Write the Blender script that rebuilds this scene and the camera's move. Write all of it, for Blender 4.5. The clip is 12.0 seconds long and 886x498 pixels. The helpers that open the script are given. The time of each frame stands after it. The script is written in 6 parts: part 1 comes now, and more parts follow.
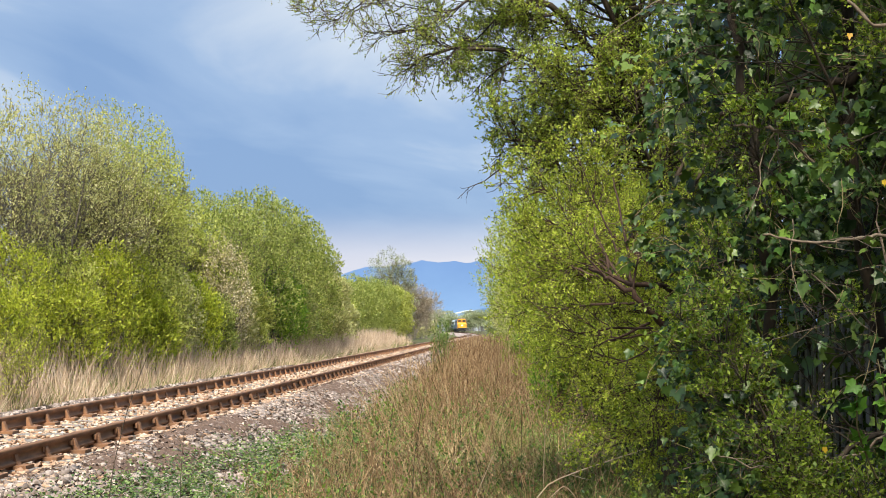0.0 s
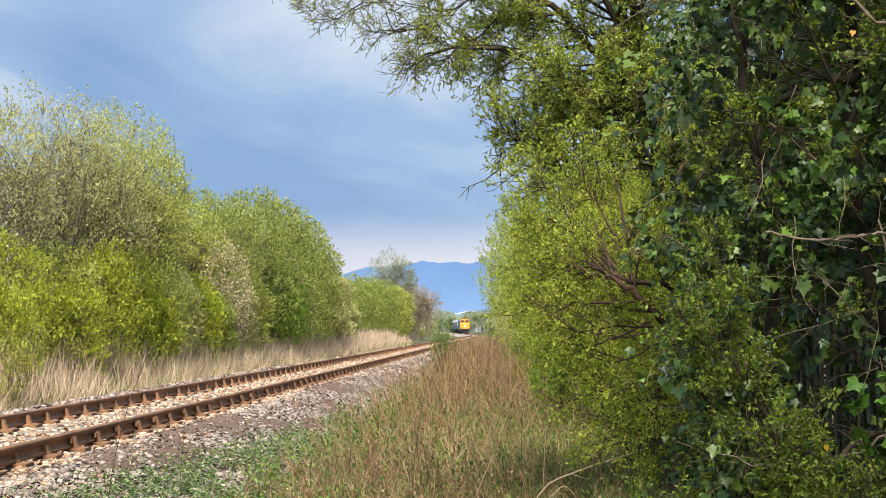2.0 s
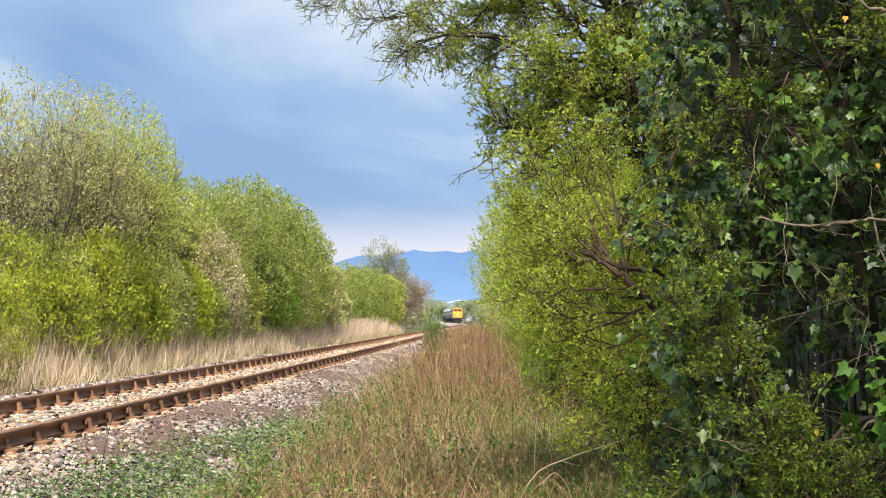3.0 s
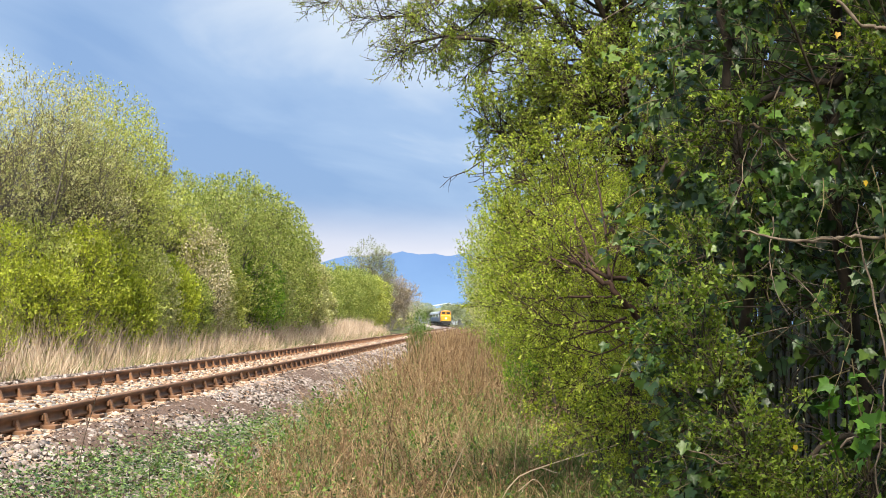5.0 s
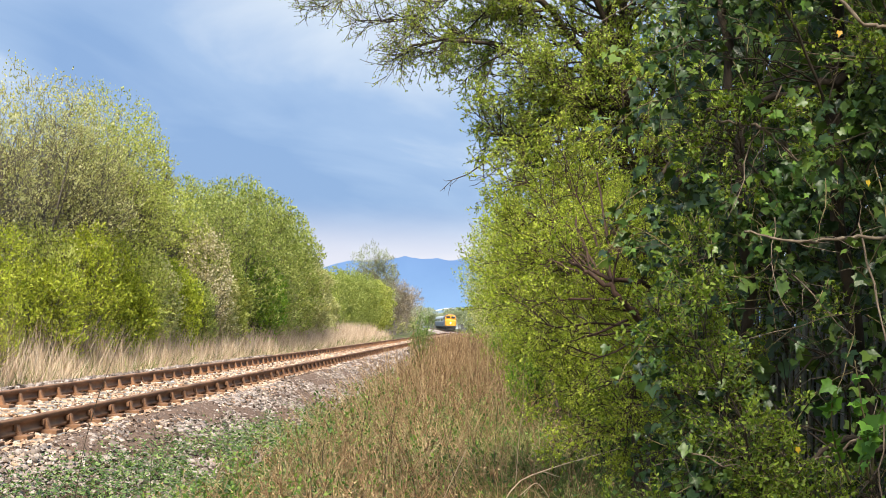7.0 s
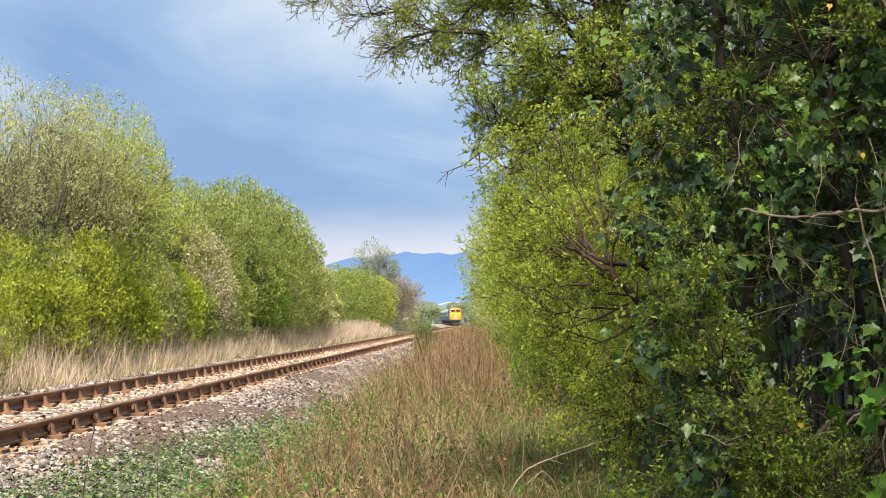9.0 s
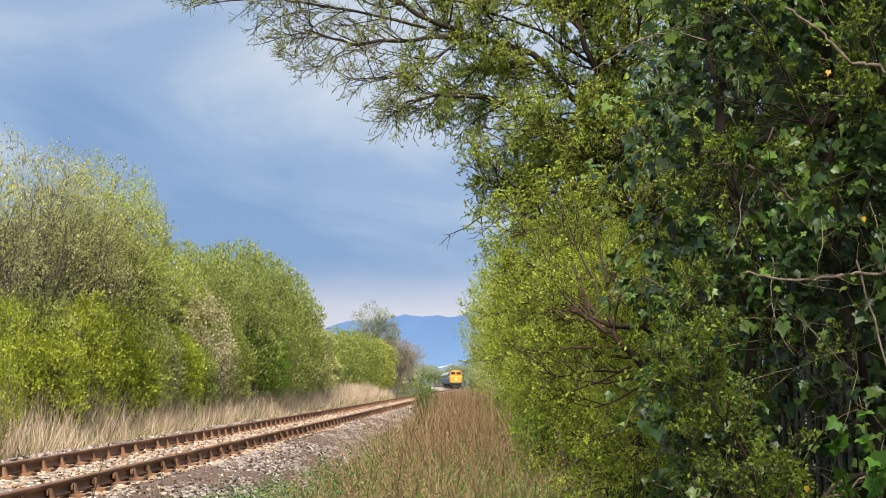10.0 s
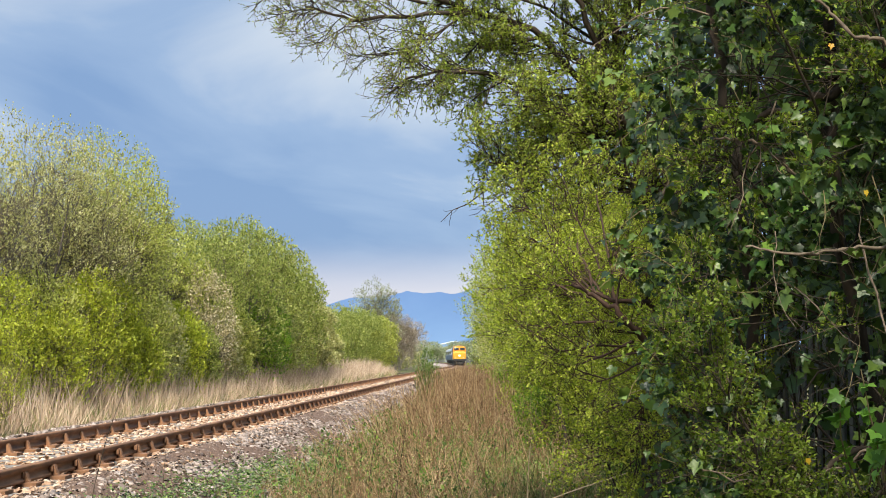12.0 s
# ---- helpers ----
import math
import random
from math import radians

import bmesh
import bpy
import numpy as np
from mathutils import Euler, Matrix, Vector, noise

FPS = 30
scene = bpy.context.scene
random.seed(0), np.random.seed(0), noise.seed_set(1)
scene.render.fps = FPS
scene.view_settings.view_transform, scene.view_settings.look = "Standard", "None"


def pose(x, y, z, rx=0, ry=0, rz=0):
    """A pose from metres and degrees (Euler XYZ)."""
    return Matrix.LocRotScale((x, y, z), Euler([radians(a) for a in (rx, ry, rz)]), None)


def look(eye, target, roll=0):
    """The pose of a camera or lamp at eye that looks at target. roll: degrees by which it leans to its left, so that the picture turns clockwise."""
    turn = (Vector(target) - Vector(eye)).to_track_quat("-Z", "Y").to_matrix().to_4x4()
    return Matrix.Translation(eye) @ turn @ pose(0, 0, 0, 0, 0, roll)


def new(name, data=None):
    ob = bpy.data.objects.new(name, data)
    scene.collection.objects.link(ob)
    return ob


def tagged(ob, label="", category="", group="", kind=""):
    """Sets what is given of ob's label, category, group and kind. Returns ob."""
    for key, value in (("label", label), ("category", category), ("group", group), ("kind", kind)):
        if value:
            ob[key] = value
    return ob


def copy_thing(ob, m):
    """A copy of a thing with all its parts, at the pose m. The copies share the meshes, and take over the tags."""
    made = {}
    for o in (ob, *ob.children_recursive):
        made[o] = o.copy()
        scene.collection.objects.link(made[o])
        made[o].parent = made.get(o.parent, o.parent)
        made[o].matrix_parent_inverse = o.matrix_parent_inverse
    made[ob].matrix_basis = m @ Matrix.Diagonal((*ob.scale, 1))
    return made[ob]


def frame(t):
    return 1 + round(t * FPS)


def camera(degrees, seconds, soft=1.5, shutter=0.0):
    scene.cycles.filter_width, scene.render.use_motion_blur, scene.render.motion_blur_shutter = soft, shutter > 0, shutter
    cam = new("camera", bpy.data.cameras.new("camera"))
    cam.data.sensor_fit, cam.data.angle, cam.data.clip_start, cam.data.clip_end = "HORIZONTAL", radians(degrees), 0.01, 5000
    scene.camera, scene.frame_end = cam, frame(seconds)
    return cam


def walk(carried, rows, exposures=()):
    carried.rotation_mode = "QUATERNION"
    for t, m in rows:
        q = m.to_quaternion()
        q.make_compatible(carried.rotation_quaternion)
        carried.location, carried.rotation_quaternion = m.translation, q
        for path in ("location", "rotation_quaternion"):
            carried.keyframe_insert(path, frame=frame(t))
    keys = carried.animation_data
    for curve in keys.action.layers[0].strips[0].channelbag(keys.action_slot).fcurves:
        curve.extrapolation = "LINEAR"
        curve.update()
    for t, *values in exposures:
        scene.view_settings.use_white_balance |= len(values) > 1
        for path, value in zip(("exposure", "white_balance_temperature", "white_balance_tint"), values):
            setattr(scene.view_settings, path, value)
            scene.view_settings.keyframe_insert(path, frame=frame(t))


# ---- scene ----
cam = camera(38.0, 12.0, 0.8)
PATH = [
    (0, (-0.369, 0.813, 1.005), (-0.477, 2.806, 1.126), 0.0),
    (0.5, (-0.365, 0.817, 1.003), (-0.474, 2.81, 1.124), 0.1),
    (1, (-0.366, 0.815, 1.0), (-0.474, 2.809, 1.123), 0.1),
    (1.5, (-0.374, 0.809, 1.001), (-0.483, 2.802, 1.121), 0.0),
    (2, (-0.371, 0.822, 0.994), (-0.48, 2.816, 1.116), 0.2),
    (2.5, (-0.369, 0.816, 0.987), (-0.477, 2.809, 1.109), 0.3),
    (3, (-0.372, 0.821, 0.981), (-0.468, 2.816, 1.086), 0.4),
    (3.5, (-0.391, 0.829, 0.982), (-0.473, 2.825, 1.079), 1.2),
    (5.5, (-0.359, 0.836, 0.981), (-0.439, 2.831, 1.095), 2.4),
    (6, (-0.36, 0.842, 0.978), (-0.441, 2.837, 1.093), 2.5),
    (6.5, (-0.363, 0.843, 0.98), (-0.442, 2.838, 1.096), 2.5),
    (7, (-0.356, 0.859, 0.974), (-0.438, 2.854, 1.091), 2.2),
    (8.8, (-0.351, 0.816, 0.955), (-0.435, 2.812, 1.043), 0.5),
    (9, (-0.344, 0.871, 0.957), (-0.427, 2.867, 1.065), 0.3),
    (9.5, (-0.355, 0.871, 0.956), (-0.438, 2.863, 1.116), 0.1),
    (10, (-0.357, 0.849, 0.958), (-0.439, 2.837, 1.163), 0.2),
    (10.5, (-0.357, 0.935, 0.963), (-0.439, 2.919, 1.201), 0.2),
    (11, (-0.359, 0.822, 0.952), (-0.442, 2.807, 1.183), 0.1),
    (11.5, (-0.359, 0.835, 0.944), (-0.443, 2.823, 1.142), 0.2),
    (12, (-0.36, 0.84, 0.951), (-0.445, 2.831, 1.12), 0.1),
]
# the camera brightens a little as its view turns to the hedge, and darkens with more sky in view
EXPOSURES = [(0.0, 0.83), (2.0, 0.85), (3.5, 0.97), (6.5, 0.95), (9.0, 0.91), (9.8, 0.73), (10.5, 0.69), (12.0, 0.77)]
walk(cam, [(t, look(eye, target, roll)) for t, eye, target, roll in PATH], EXPOSURES)

# ---- world, sun, exposure ----
SUN_AZ, SUN_EL = 184.0, 49.0   # clockwise from the track's direction, degrees


def sky_world():
    w = bpy.data.worlds.new("sky")
    scene.world = w
    w.use_nodes = True
    nt = w.node_tree
    n, l = nt.nodes, nt.links
    n.clear()
    out = n.new("ShaderNodeOutputWorld")
    bg = n.new("ShaderNodeBackground")
    sky = n.new("ShaderNodeTexSky")
    sky.sky_type = "NISHITA"
    sky.sun_disc = False
    sky.sun_elevation, sky.sun_rotation = radians(SUN_EL), radians(SUN_AZ)
    bg.inputs[1].default_value = 0.05
    bg2 = n.new("ShaderNodeBackground")
    bg2.inputs[1].default_value = 1.0
    mixs = n.new("ShaderNodeMixShader")
    mixs.inputs[0].default_value = 0.86
    tc = n.new("ShaderNodeTexCoord")
    sep = n.new("ShaderNodeSeparateXYZ")
    l.new(tc.outputs["Generated"], sep.inputs[0])
    # clouds lie on a flat layer: direction over height
    add = n.new("ShaderNodeMath"); add.operation = "ADD"; add.inputs[1].default_value = 0.16
    l.new(sep.outputs[2], add.inputs[0])
    comb = n.new("ShaderNodeCombineXYZ")
    for k in (0, 1):
        dv = n.new("ShaderNodeMath"); dv.operation = "DIVIDE"
        l.new(sep.outputs[k], dv.inputs[0]); l.new(add.outputs[0], dv.inputs[1])
        l.new(dv.outputs[0], comb.inputs[k])
    mp = n.new("ShaderNodeMapping")
    mp.inputs["Scale"].default_value = (1.0, 0.75, 1.0)
    mp.inputs["Location"].default_value = (3.1, 0.4, 0.0)
    l.new(comb.outputs[0], mp.inputs[0])
    nz = n.new("ShaderNodeTexNoise")
    nz.inputs["Scale"].default_value = 1.1
    nz.inputs["Detail"].default_value = 6.0
    nz.inputs["Roughness"].default_value = 0.52
    nz.inputs["Distortion"].default_value = 0.5
    l.new(mp.outputs[0], nz.inputs["Vector"])
    rp = n.new("ShaderNodeValToRGB")
    e = rp.color_ramp.elements
    e[0].position, e[0].color = 0.33, (0.15, 0.24, 0.405, 1)
    e[1].position, e[1].color = 0.66, (0.40, 0.455, 0.53, 1)
    m1 = e.new(0.5); m1.color = (0.215, 0.305, 0.455, 1)
    # a lighter break in the cloud over the line, a heavier bank beside it
    ref = nz.outputs[0]
    for at, r0, r1, gain in (((-0.075, 0.97, 0.215), 0.02, 0.17, 0.13), ((-0.385, 0.90, 0.20), 0.01, 0.09, 0.11), ((-0.27, 0.945, 0.17), 0.03, 0.22, -0.07), ((-0.12, 0.985, 0.10), 0.03, 0.13, -0.06)):
        ds = n.new("ShaderNodeVectorMath"); ds.operation = "DISTANCE"; ds.inputs[1].default_value = at
        l.new(tc.outputs["Generated"], ds.inputs[0])
        mr = n.new("ShaderNodeMapRange"); mr.interpolation_type = "SMOOTHSTEP"
        mr.inputs[1].default_value, mr.inputs[2].default_value, mr.inputs[3].default_value, mr.inputs[4].default_value = r0, r1, gain, 0.0
        l.new(ds.outputs["Value"], mr.inputs[0])
        sm = n.new("ShaderNodeMath"); sm.operation = "ADD"
        l.new(ref, sm.inputs[0]); l.new(mr.outputs[0], sm.inputs[1])
        ref = sm.outputs[0]
    l.new(ref, rp.inputs[0])
    # pale band just over the horizon
    hz = n.new("ShaderNodeMapRange")
    hz.interpolation_type = "SMOOTHSTEP"
    hz.inputs[1].default_value, hz.inputs[2].default_value = 0.045, 0.095
    hz.inputs[3].default_value, hz.inputs[4].default_value = 0.75, 0.0
    l.new(sep.outputs[2], hz.inputs[0])
    mx = n.new("ShaderNodeMixRGB")
    mx.inputs[2].default_value = (0.52, 0.50, 0.545, 1)
    l.new(hz.outputs[0], mx.inputs[0]); l.new(rp.outputs[0], mx.inputs[1])
    # cloud cover is brighter overhead
    ov = n.new("ShaderNodeMapRange")
    ov.interpolation_type = "SMOOTHSTEP"
    ov.inputs[1].default_value, ov.inputs[2].default_value = 0.3, 0.9
    ov.inputs[3].default_value, ov.inputs[4].default_value = 1.0, 2.1
    l.new(sep.outputs[2], ov.inputs[0])
    l.new(ov.outputs[0], bg2.inputs[1])
    l.new(mx.outputs[0], bg2.inputs[0])
    l.new(sky.outputs[0], bg.inputs[0])
    l.new(bg.outputs[0], mixs.inputs[1]); l.new(bg2.outputs[0], mixs.inputs[2])
    l.new(mixs.outputs[0], out.inputs[0])


sky_world()
sun = new("sun", bpy.data.lights.new("sun", "SUN"))
sun.data.energy, sun.data.angle, sun.data.color = 5.0, radians(15), (1.0, 0.93, 0.80)
_az, _el = radians(SUN_AZ), radians(SUN_EL)
sun.matrix_world = look((60 * math.sin(_az) * math.cos(_el), 60 * math.cos(_az) * math.cos(_el), 60 * math.sin(_el)), (0, 0, 0))

# ---- materials ----
Z3 = np.array([0.0, 0.0, 1.0])


def node_mat(name):
    m = bpy.data.materials.new(name)
    m.use_nodes = True
    nt = m.node_tree
    nt.nodes.clear()
    out = nt.nodes.new("ShaderNodeOutputMaterial")
    return m, nt, out


def ramp(nt, src, stops):
    r = nt.nodes.new("ShaderNodeValToRGB")
    e = r.color_ramp.elements
    for k, (p, c) in enumerate(stops):
        el = e[k] if k < 2 else e.new(p)
        el.position, el.color = p, (*c, 1)
    nt.links.new(src, r.inputs[0])
    return r.outputs[0]


def noise_out(nt, scale, detail=4.0, rough=0.55, coord="Object", stretch=(1, 1, 1)):
    tc = nt.nodes.new("ShaderNodeTexCoord")
    mp = nt.nodes.new("ShaderNodeMapping")
    mp.inputs["Scale"].default_value = stretch
    nz = nt.nodes.new("ShaderNodeTexNoise")
    nz.inputs["Scale"].default_value = scale
    nz.inputs["Detail"].default_value = detail
    nz.inputs["Roughness"].default_value = rough
    nt.links.new(tc.outputs[coord], mp.inputs[0])
    nt.links.new(mp.outputs[0], nz.inputs["Vector"])
    return nz.outputs[0]


def mixc(nt, fac, a, b, mode="MIX"):
    m = nt.nodes.new("ShaderNodeMixRGB")
    m.blend_type = mode
    for k, v in ((0, fac), (1, a), (2, b)):
        if hasattr(v, "links"):
            nt.links.new(v, m.inputs[k])
        elif k == 0:
            m.inputs[0].default_value = v
        else:
            m.inputs[k].default_value = (*v, 1)
    return m.outputs[0]


def bumped(nt, src, strength, dist):
    b = nt.nodes.new("ShaderNodeBump")
    b.inputs["Strength"].default_value = strength
    b.inputs["Distance"].default_value = dist
    nt.links.new(src, b.inputs["Height"])
    return b.outputs[0]


def principled(nt, out, color, rough=0.6, metal=0.0, normal=None, spec=0.5):
    p = nt.nodes.new("ShaderNodeBsdfPrincipled")
    if hasattr(color, "links"):
        nt.links.new(color, p.inputs["Base Color"])
    else:
        p.inputs["Base Color"].default_value = (*color, 1)
    if hasattr(rough, "links"):
        nt.links.new(rough, p.inputs["Roughness"])
    else:
        p.inputs["Roughness"].default_value = rough
    p.inputs["Metallic"].default_value = metal
    p.inputs["Specular IOR Level"].default_value = spec
    if normal is not None:
        nt.links.new(normal, p.inputs["Normal"])
    if out is not None:
        nt.links.new(p.outputs[0], out.inputs[0])
    return p


def leaf_mat(name, dark, mid, light, rough=0.5, trans=0.35, spec=0.35, patch=2.5):
    """Leaves: a colour of its own for each leaf, drifting slowly over the crown, with light coming through."""
    m, nt, out = node_mat(name)
    geo = nt.nodes.new("ShaderNodeNewGeometry")
    big = noise_out(nt, patch, 2.0)
    mm = nt.nodes.new("ShaderNodeMath"); mm.operation = "MULTIPLY_ADD"
    mm.inputs[1].default_value, mm.inputs[2].default_value = 0.9, -0.45
    nt.links.new(big, mm.inputs[0])
    tuft = nt.nodes.new("ShaderNodeMath"); tuft.operation = "MULTIPLY_ADD"
    tuft.inputs[1].default_value = 1.1
    nt.links.new(noise_out(nt, patch * 3.3, 1.0), tuft.inputs[0])
    less = nt.nodes.new("ShaderNodeMath"); less.operation = "SUBTRACT"; less.inputs[1].default_value = 0.55
    nt.links.new(mm.outputs[0], less.inputs[0]); nt.links.new(less.outputs[0], tuft.inputs[2])
    ad = nt.nodes.new("ShaderNodeMath"); ad.operation = "ADD"; ad.use_clamp = True
    nt.links.new(geo.outputs["Random Per Island"], ad.inputs[0]); nt.links.new(tuft.outputs[0], ad.inputs[1])
    col = ramp(nt, ad.outputs[0], [(0.05, dark), (0.95, light), (0.5, mid)])
    p = principled(nt, None, col, rough, 0.0, None, spec)
    tr = nt.nodes.new("ShaderNodeBsdfTranslucent")
    tint = mixc(nt, 1.0, col, (1.0, 1.0, 0.55), "MULTIPLY")
    nt.links.new(tint, tr.inputs[0])
    mx = nt.nodes.new("ShaderNodeMixShader")
    mx.inputs[0].default_value = trans
    nt.links.new(p.outputs[0], mx.inputs[1]); nt.links.new(tr.outputs[0], mx.inputs[2])
    nt.links.new(mx.outputs[0], out.inputs[0])
    return m


def bark_mat(name, a, b, scale=14.0):
    m, nt, out = node_mat(name)
    f = noise_out(nt, scale, 6.0, 0.65, "Object", (1, 1, 0.35))
    col = ramp(nt, f, [(0.3, a), (0.72, b)])
    principled(nt, out, col, 0.85, 0.0, bumped(nt, f, 0.6, 0.01), 0.2)
    return m


def straw_mat(name, a, b, c):
    m, nt, out = node_mat(name)
    geo = nt.nodes.new("ShaderNodeNewGeometry")
    big = noise_out(nt, 0.5, 3.0)
    mm = nt.nodes.new("ShaderNodeMath"); mm.operation = "MULTIPLY_ADD"
    mm.inputs[1].default_value, mm.inputs[2].default_value = 1.2, -0.6
    nt.links.new(big, mm.inputs[0])
    ad = nt.nodes.new("ShaderNodeMath"); ad.operation = "ADD"; ad.use_clamp = True
    nt.links.new(geo.outputs["Random Per Island"], ad.inputs[0]); nt.links.new(mm.outputs[0], ad.inputs[1])
    col = ramp(nt, ad.outputs[0], [(0.05, a), (0.95, c), (0.5, b)])
    p = principled(nt, None, col, 0.7, 0.0, None, 0.2)
    tr = nt.nodes.new("ShaderNodeBsdfTranslucent")
    nt.links.new(col, tr.inputs[0])
    mx = nt.nodes.new("ShaderNodeMixShader")
    mx.inputs[0].default_value = 0.25
    nt.links.new(p.outputs[0], mx.inputs[1]); nt.links.new(tr.outputs[0], mx.inputs[2])
    nt.links.new(mx.outputs[0], out.inputs[0])
    return m


def plain_mat(name, color, rough=0.5, metal=0.0, vary=0.15, scale=3.0, spec=0.5):
    """Paint, metal or rubber with slight soiling."""
    m, nt, out = node_mat(name)
    f = noise_out(nt, scale, 5.0, 0.6)
    dirty = tuple(c * (1 - vary) * 0.8 + 0.02 for c in color)
    col = ramp(nt, f, [(0.35, dirty), (0.65, color)])
    principled(nt, out, col, rough, metal, None, spec)
    return m


def glow_mat(name, color, power):
    m, nt, out = node_mat(name)
    e = nt.nodes.new("ShaderNodeEmission")
    e.inputs[0].default_value, e.inputs[1].default_value = (*color, 1), power
    nt.links.new(e.outputs[0], out.inputs[0])
    return m


def ground_mat():
    m, nt, out = node_mat("earth_and_turf")
    a = noise_out(nt, 0.35, 4.0)
    b = noise_out(nt, 9.0, 6.0, 0.7)
    soil = ramp(nt, b, [(0.3, (0.05, 0.04, 0.025)), (0.7, (0.16, 0.125, 0.075))])
    turf = ramp(nt, b, [(0.3, (0.035, 0.05, 0.015)), (0.7, (0.12, 0.14, 0.05))])
    col = mixc(nt, ramp(nt, a, [(0.38, (0, 0, 0)), (0.6, (1, 1, 1))]), soil, turf)
    principled(nt, out, col, 0.95, 0.0, bumped(nt, b, 0.8, 0.05), 0.1)
    return m


def ballast_mat():
    """Crushed stone, pale and pinkish, rust-dusted along the rails."""
    m, nt, out = node_mat("ballast_stone")
    tc = nt.nodes.new("ShaderNodeTexCoord")
    vo = nt.nodes.new("ShaderNodeTexVoronoi")
    vo.inputs["Scale"].default_value = 17.0
    nt.links.new(tc.outputs["Object"], vo.inputs["Vector"])
    hs = nt.nodes.new("ShaderNodeSeparateColor")
    nt.links.new(vo.outputs["Color"], hs.inputs[0])
    stone = ramp(nt, hs.outputs[0], [(0.0, (0.20, 0.155, 0.13)), (1.0, (0.52, 0.44, 0.39)), (0.5, (0.36, 0.295, 0.255))])
    dirt = noise_out(nt, 0.55, 5.0, 0.6)
    col = mixc(nt, ramp(nt, dirt, [(0.48, (0.05, 0.05, 0.05)), (0.62, (0.8, 0.8, 0.8))]), stone, (0.14, 0.10, 0.085))
    sp = nt.nodes.new("ShaderNodeSeparateXYZ")
    nt.links.new(tc.outputs["Object"], sp.inputs[0])
    off = nt.nodes.new("ShaderNodeMath"); off.operation = "ADD"; off.inputs[1].default_value = 5.29
    nt.links.new(sp.outputs[0], off.inputs[0])
    ab = nt.nodes.new("ShaderNodeMath"); ab.operation = "ABSOLUTE"
    nt.links.new(off.outputs[0], ab.inputs[0])
    rust = ramp(nt, ab.outputs[0], [(0.0, (0.55, 0.55, 0.55)), (1.0, (0.75, 0.75, 0.75))])
    wide = nt.nodes.new("ShaderNodeMapRange")
    wide.inputs[1].default_value, wide.inputs[2].default_value, wide.inputs[3].default_value, wide.inputs[4].default_value = 0.95, 1.5, 1.0, 0.0
    nt.links.new(ab.outputs[0], wide.inputs[0])
    fac = nt.nodes.new("ShaderNodeMath"); fac.operation = "MULTIPLY"
    nt.links.new(rust, fac.inputs[0]); nt.links.new(wide.outputs[0], fac.inputs[1])
    stained = mixc(nt, 1.0, col, (1.0, 0.66, 0.42), "MULTIPLY")
    col = mixc(nt, fac.outputs[0], col, mixc(nt, 0.35, stained, (0.40, 0.24, 0.13)))
    principled(nt, out, col, 0.9, 0.0, bumped(nt, vo.outputs["Distance"], 1.0, 0.03), 0.2)
    return m


def stone_mat(name, a, b, c):
    m, nt, out = node_mat(name)
    geo = nt.nodes.new("ShaderNodeNewGeometry")
    f = noise_out(nt, 40.0, 3.0)
    col = ramp(nt, geo.outputs["Random Per Island"], [(0.0, a), (1.0, c), (0.55, b)])
    col = mixc(nt, 0.35, col, ramp(nt, f, [(0.3, (0.35, 0.33, 0.3)), (0.7, (1, 1, 1))]), "MULTIPLY")
    principled(nt, out, col, 0.85, 0.0, None, 0.25)
    return m


def one_stone_mat():
    """Stones that are objects of their own: a shade for each."""
    m, nt, out = node_mat("single_ballast_stone")
    info = nt.nodes.new("ShaderNodeObjectInfo")
    f = noise_out(nt, 3.0, 4.0)
    col = ramp(nt, info.outputs["Random"], [(0.0, (0.17, 0.13, 0.11)), (1.0, (0.48, 0.40, 0.35)), (0.5, (0.31, 0.25, 0.21))])
    col = mixc(nt, 0.4, col, ramp(nt, f, [(0.3, (0.4, 0.37, 0.34)), (0.7, (1, 1, 1))]), "MULTIPLY")
    principled(nt, out, col, 0.85, 0.0, bumped(nt, f, 0.4, 0.05), 0.25)
    return m


def rust_mat():
    m, nt, out = node_mat("rusty_rail_steel")
    f = noise_out(nt, 6.0, 6.0, 0.7, "Object", (1, 0.25, 1))
    col = ramp(nt, f, [(0.3, (0.085, 0.044, 0.025)), (0.7, (0.31, 0.16, 0.082)), (0.5, (0.185, 0.095, 0.05))])
    principled(nt, out, col, 0.75, 0.15, bumped(nt, f, 0.3, 0.004), 0.3)
    return m


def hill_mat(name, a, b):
    """Mountains miles off: a plain backdrop that glows, distance haze painted blue, paler downwards."""
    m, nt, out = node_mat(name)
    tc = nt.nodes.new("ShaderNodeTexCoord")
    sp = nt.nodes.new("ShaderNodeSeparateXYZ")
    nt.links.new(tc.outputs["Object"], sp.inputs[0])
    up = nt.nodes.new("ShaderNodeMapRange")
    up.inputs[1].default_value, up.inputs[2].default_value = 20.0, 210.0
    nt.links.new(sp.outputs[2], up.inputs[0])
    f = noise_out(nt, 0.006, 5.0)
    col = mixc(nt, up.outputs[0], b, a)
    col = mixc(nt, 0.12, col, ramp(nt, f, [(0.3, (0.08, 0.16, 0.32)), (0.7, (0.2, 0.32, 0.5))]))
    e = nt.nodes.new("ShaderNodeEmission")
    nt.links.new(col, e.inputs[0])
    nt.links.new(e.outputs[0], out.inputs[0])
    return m


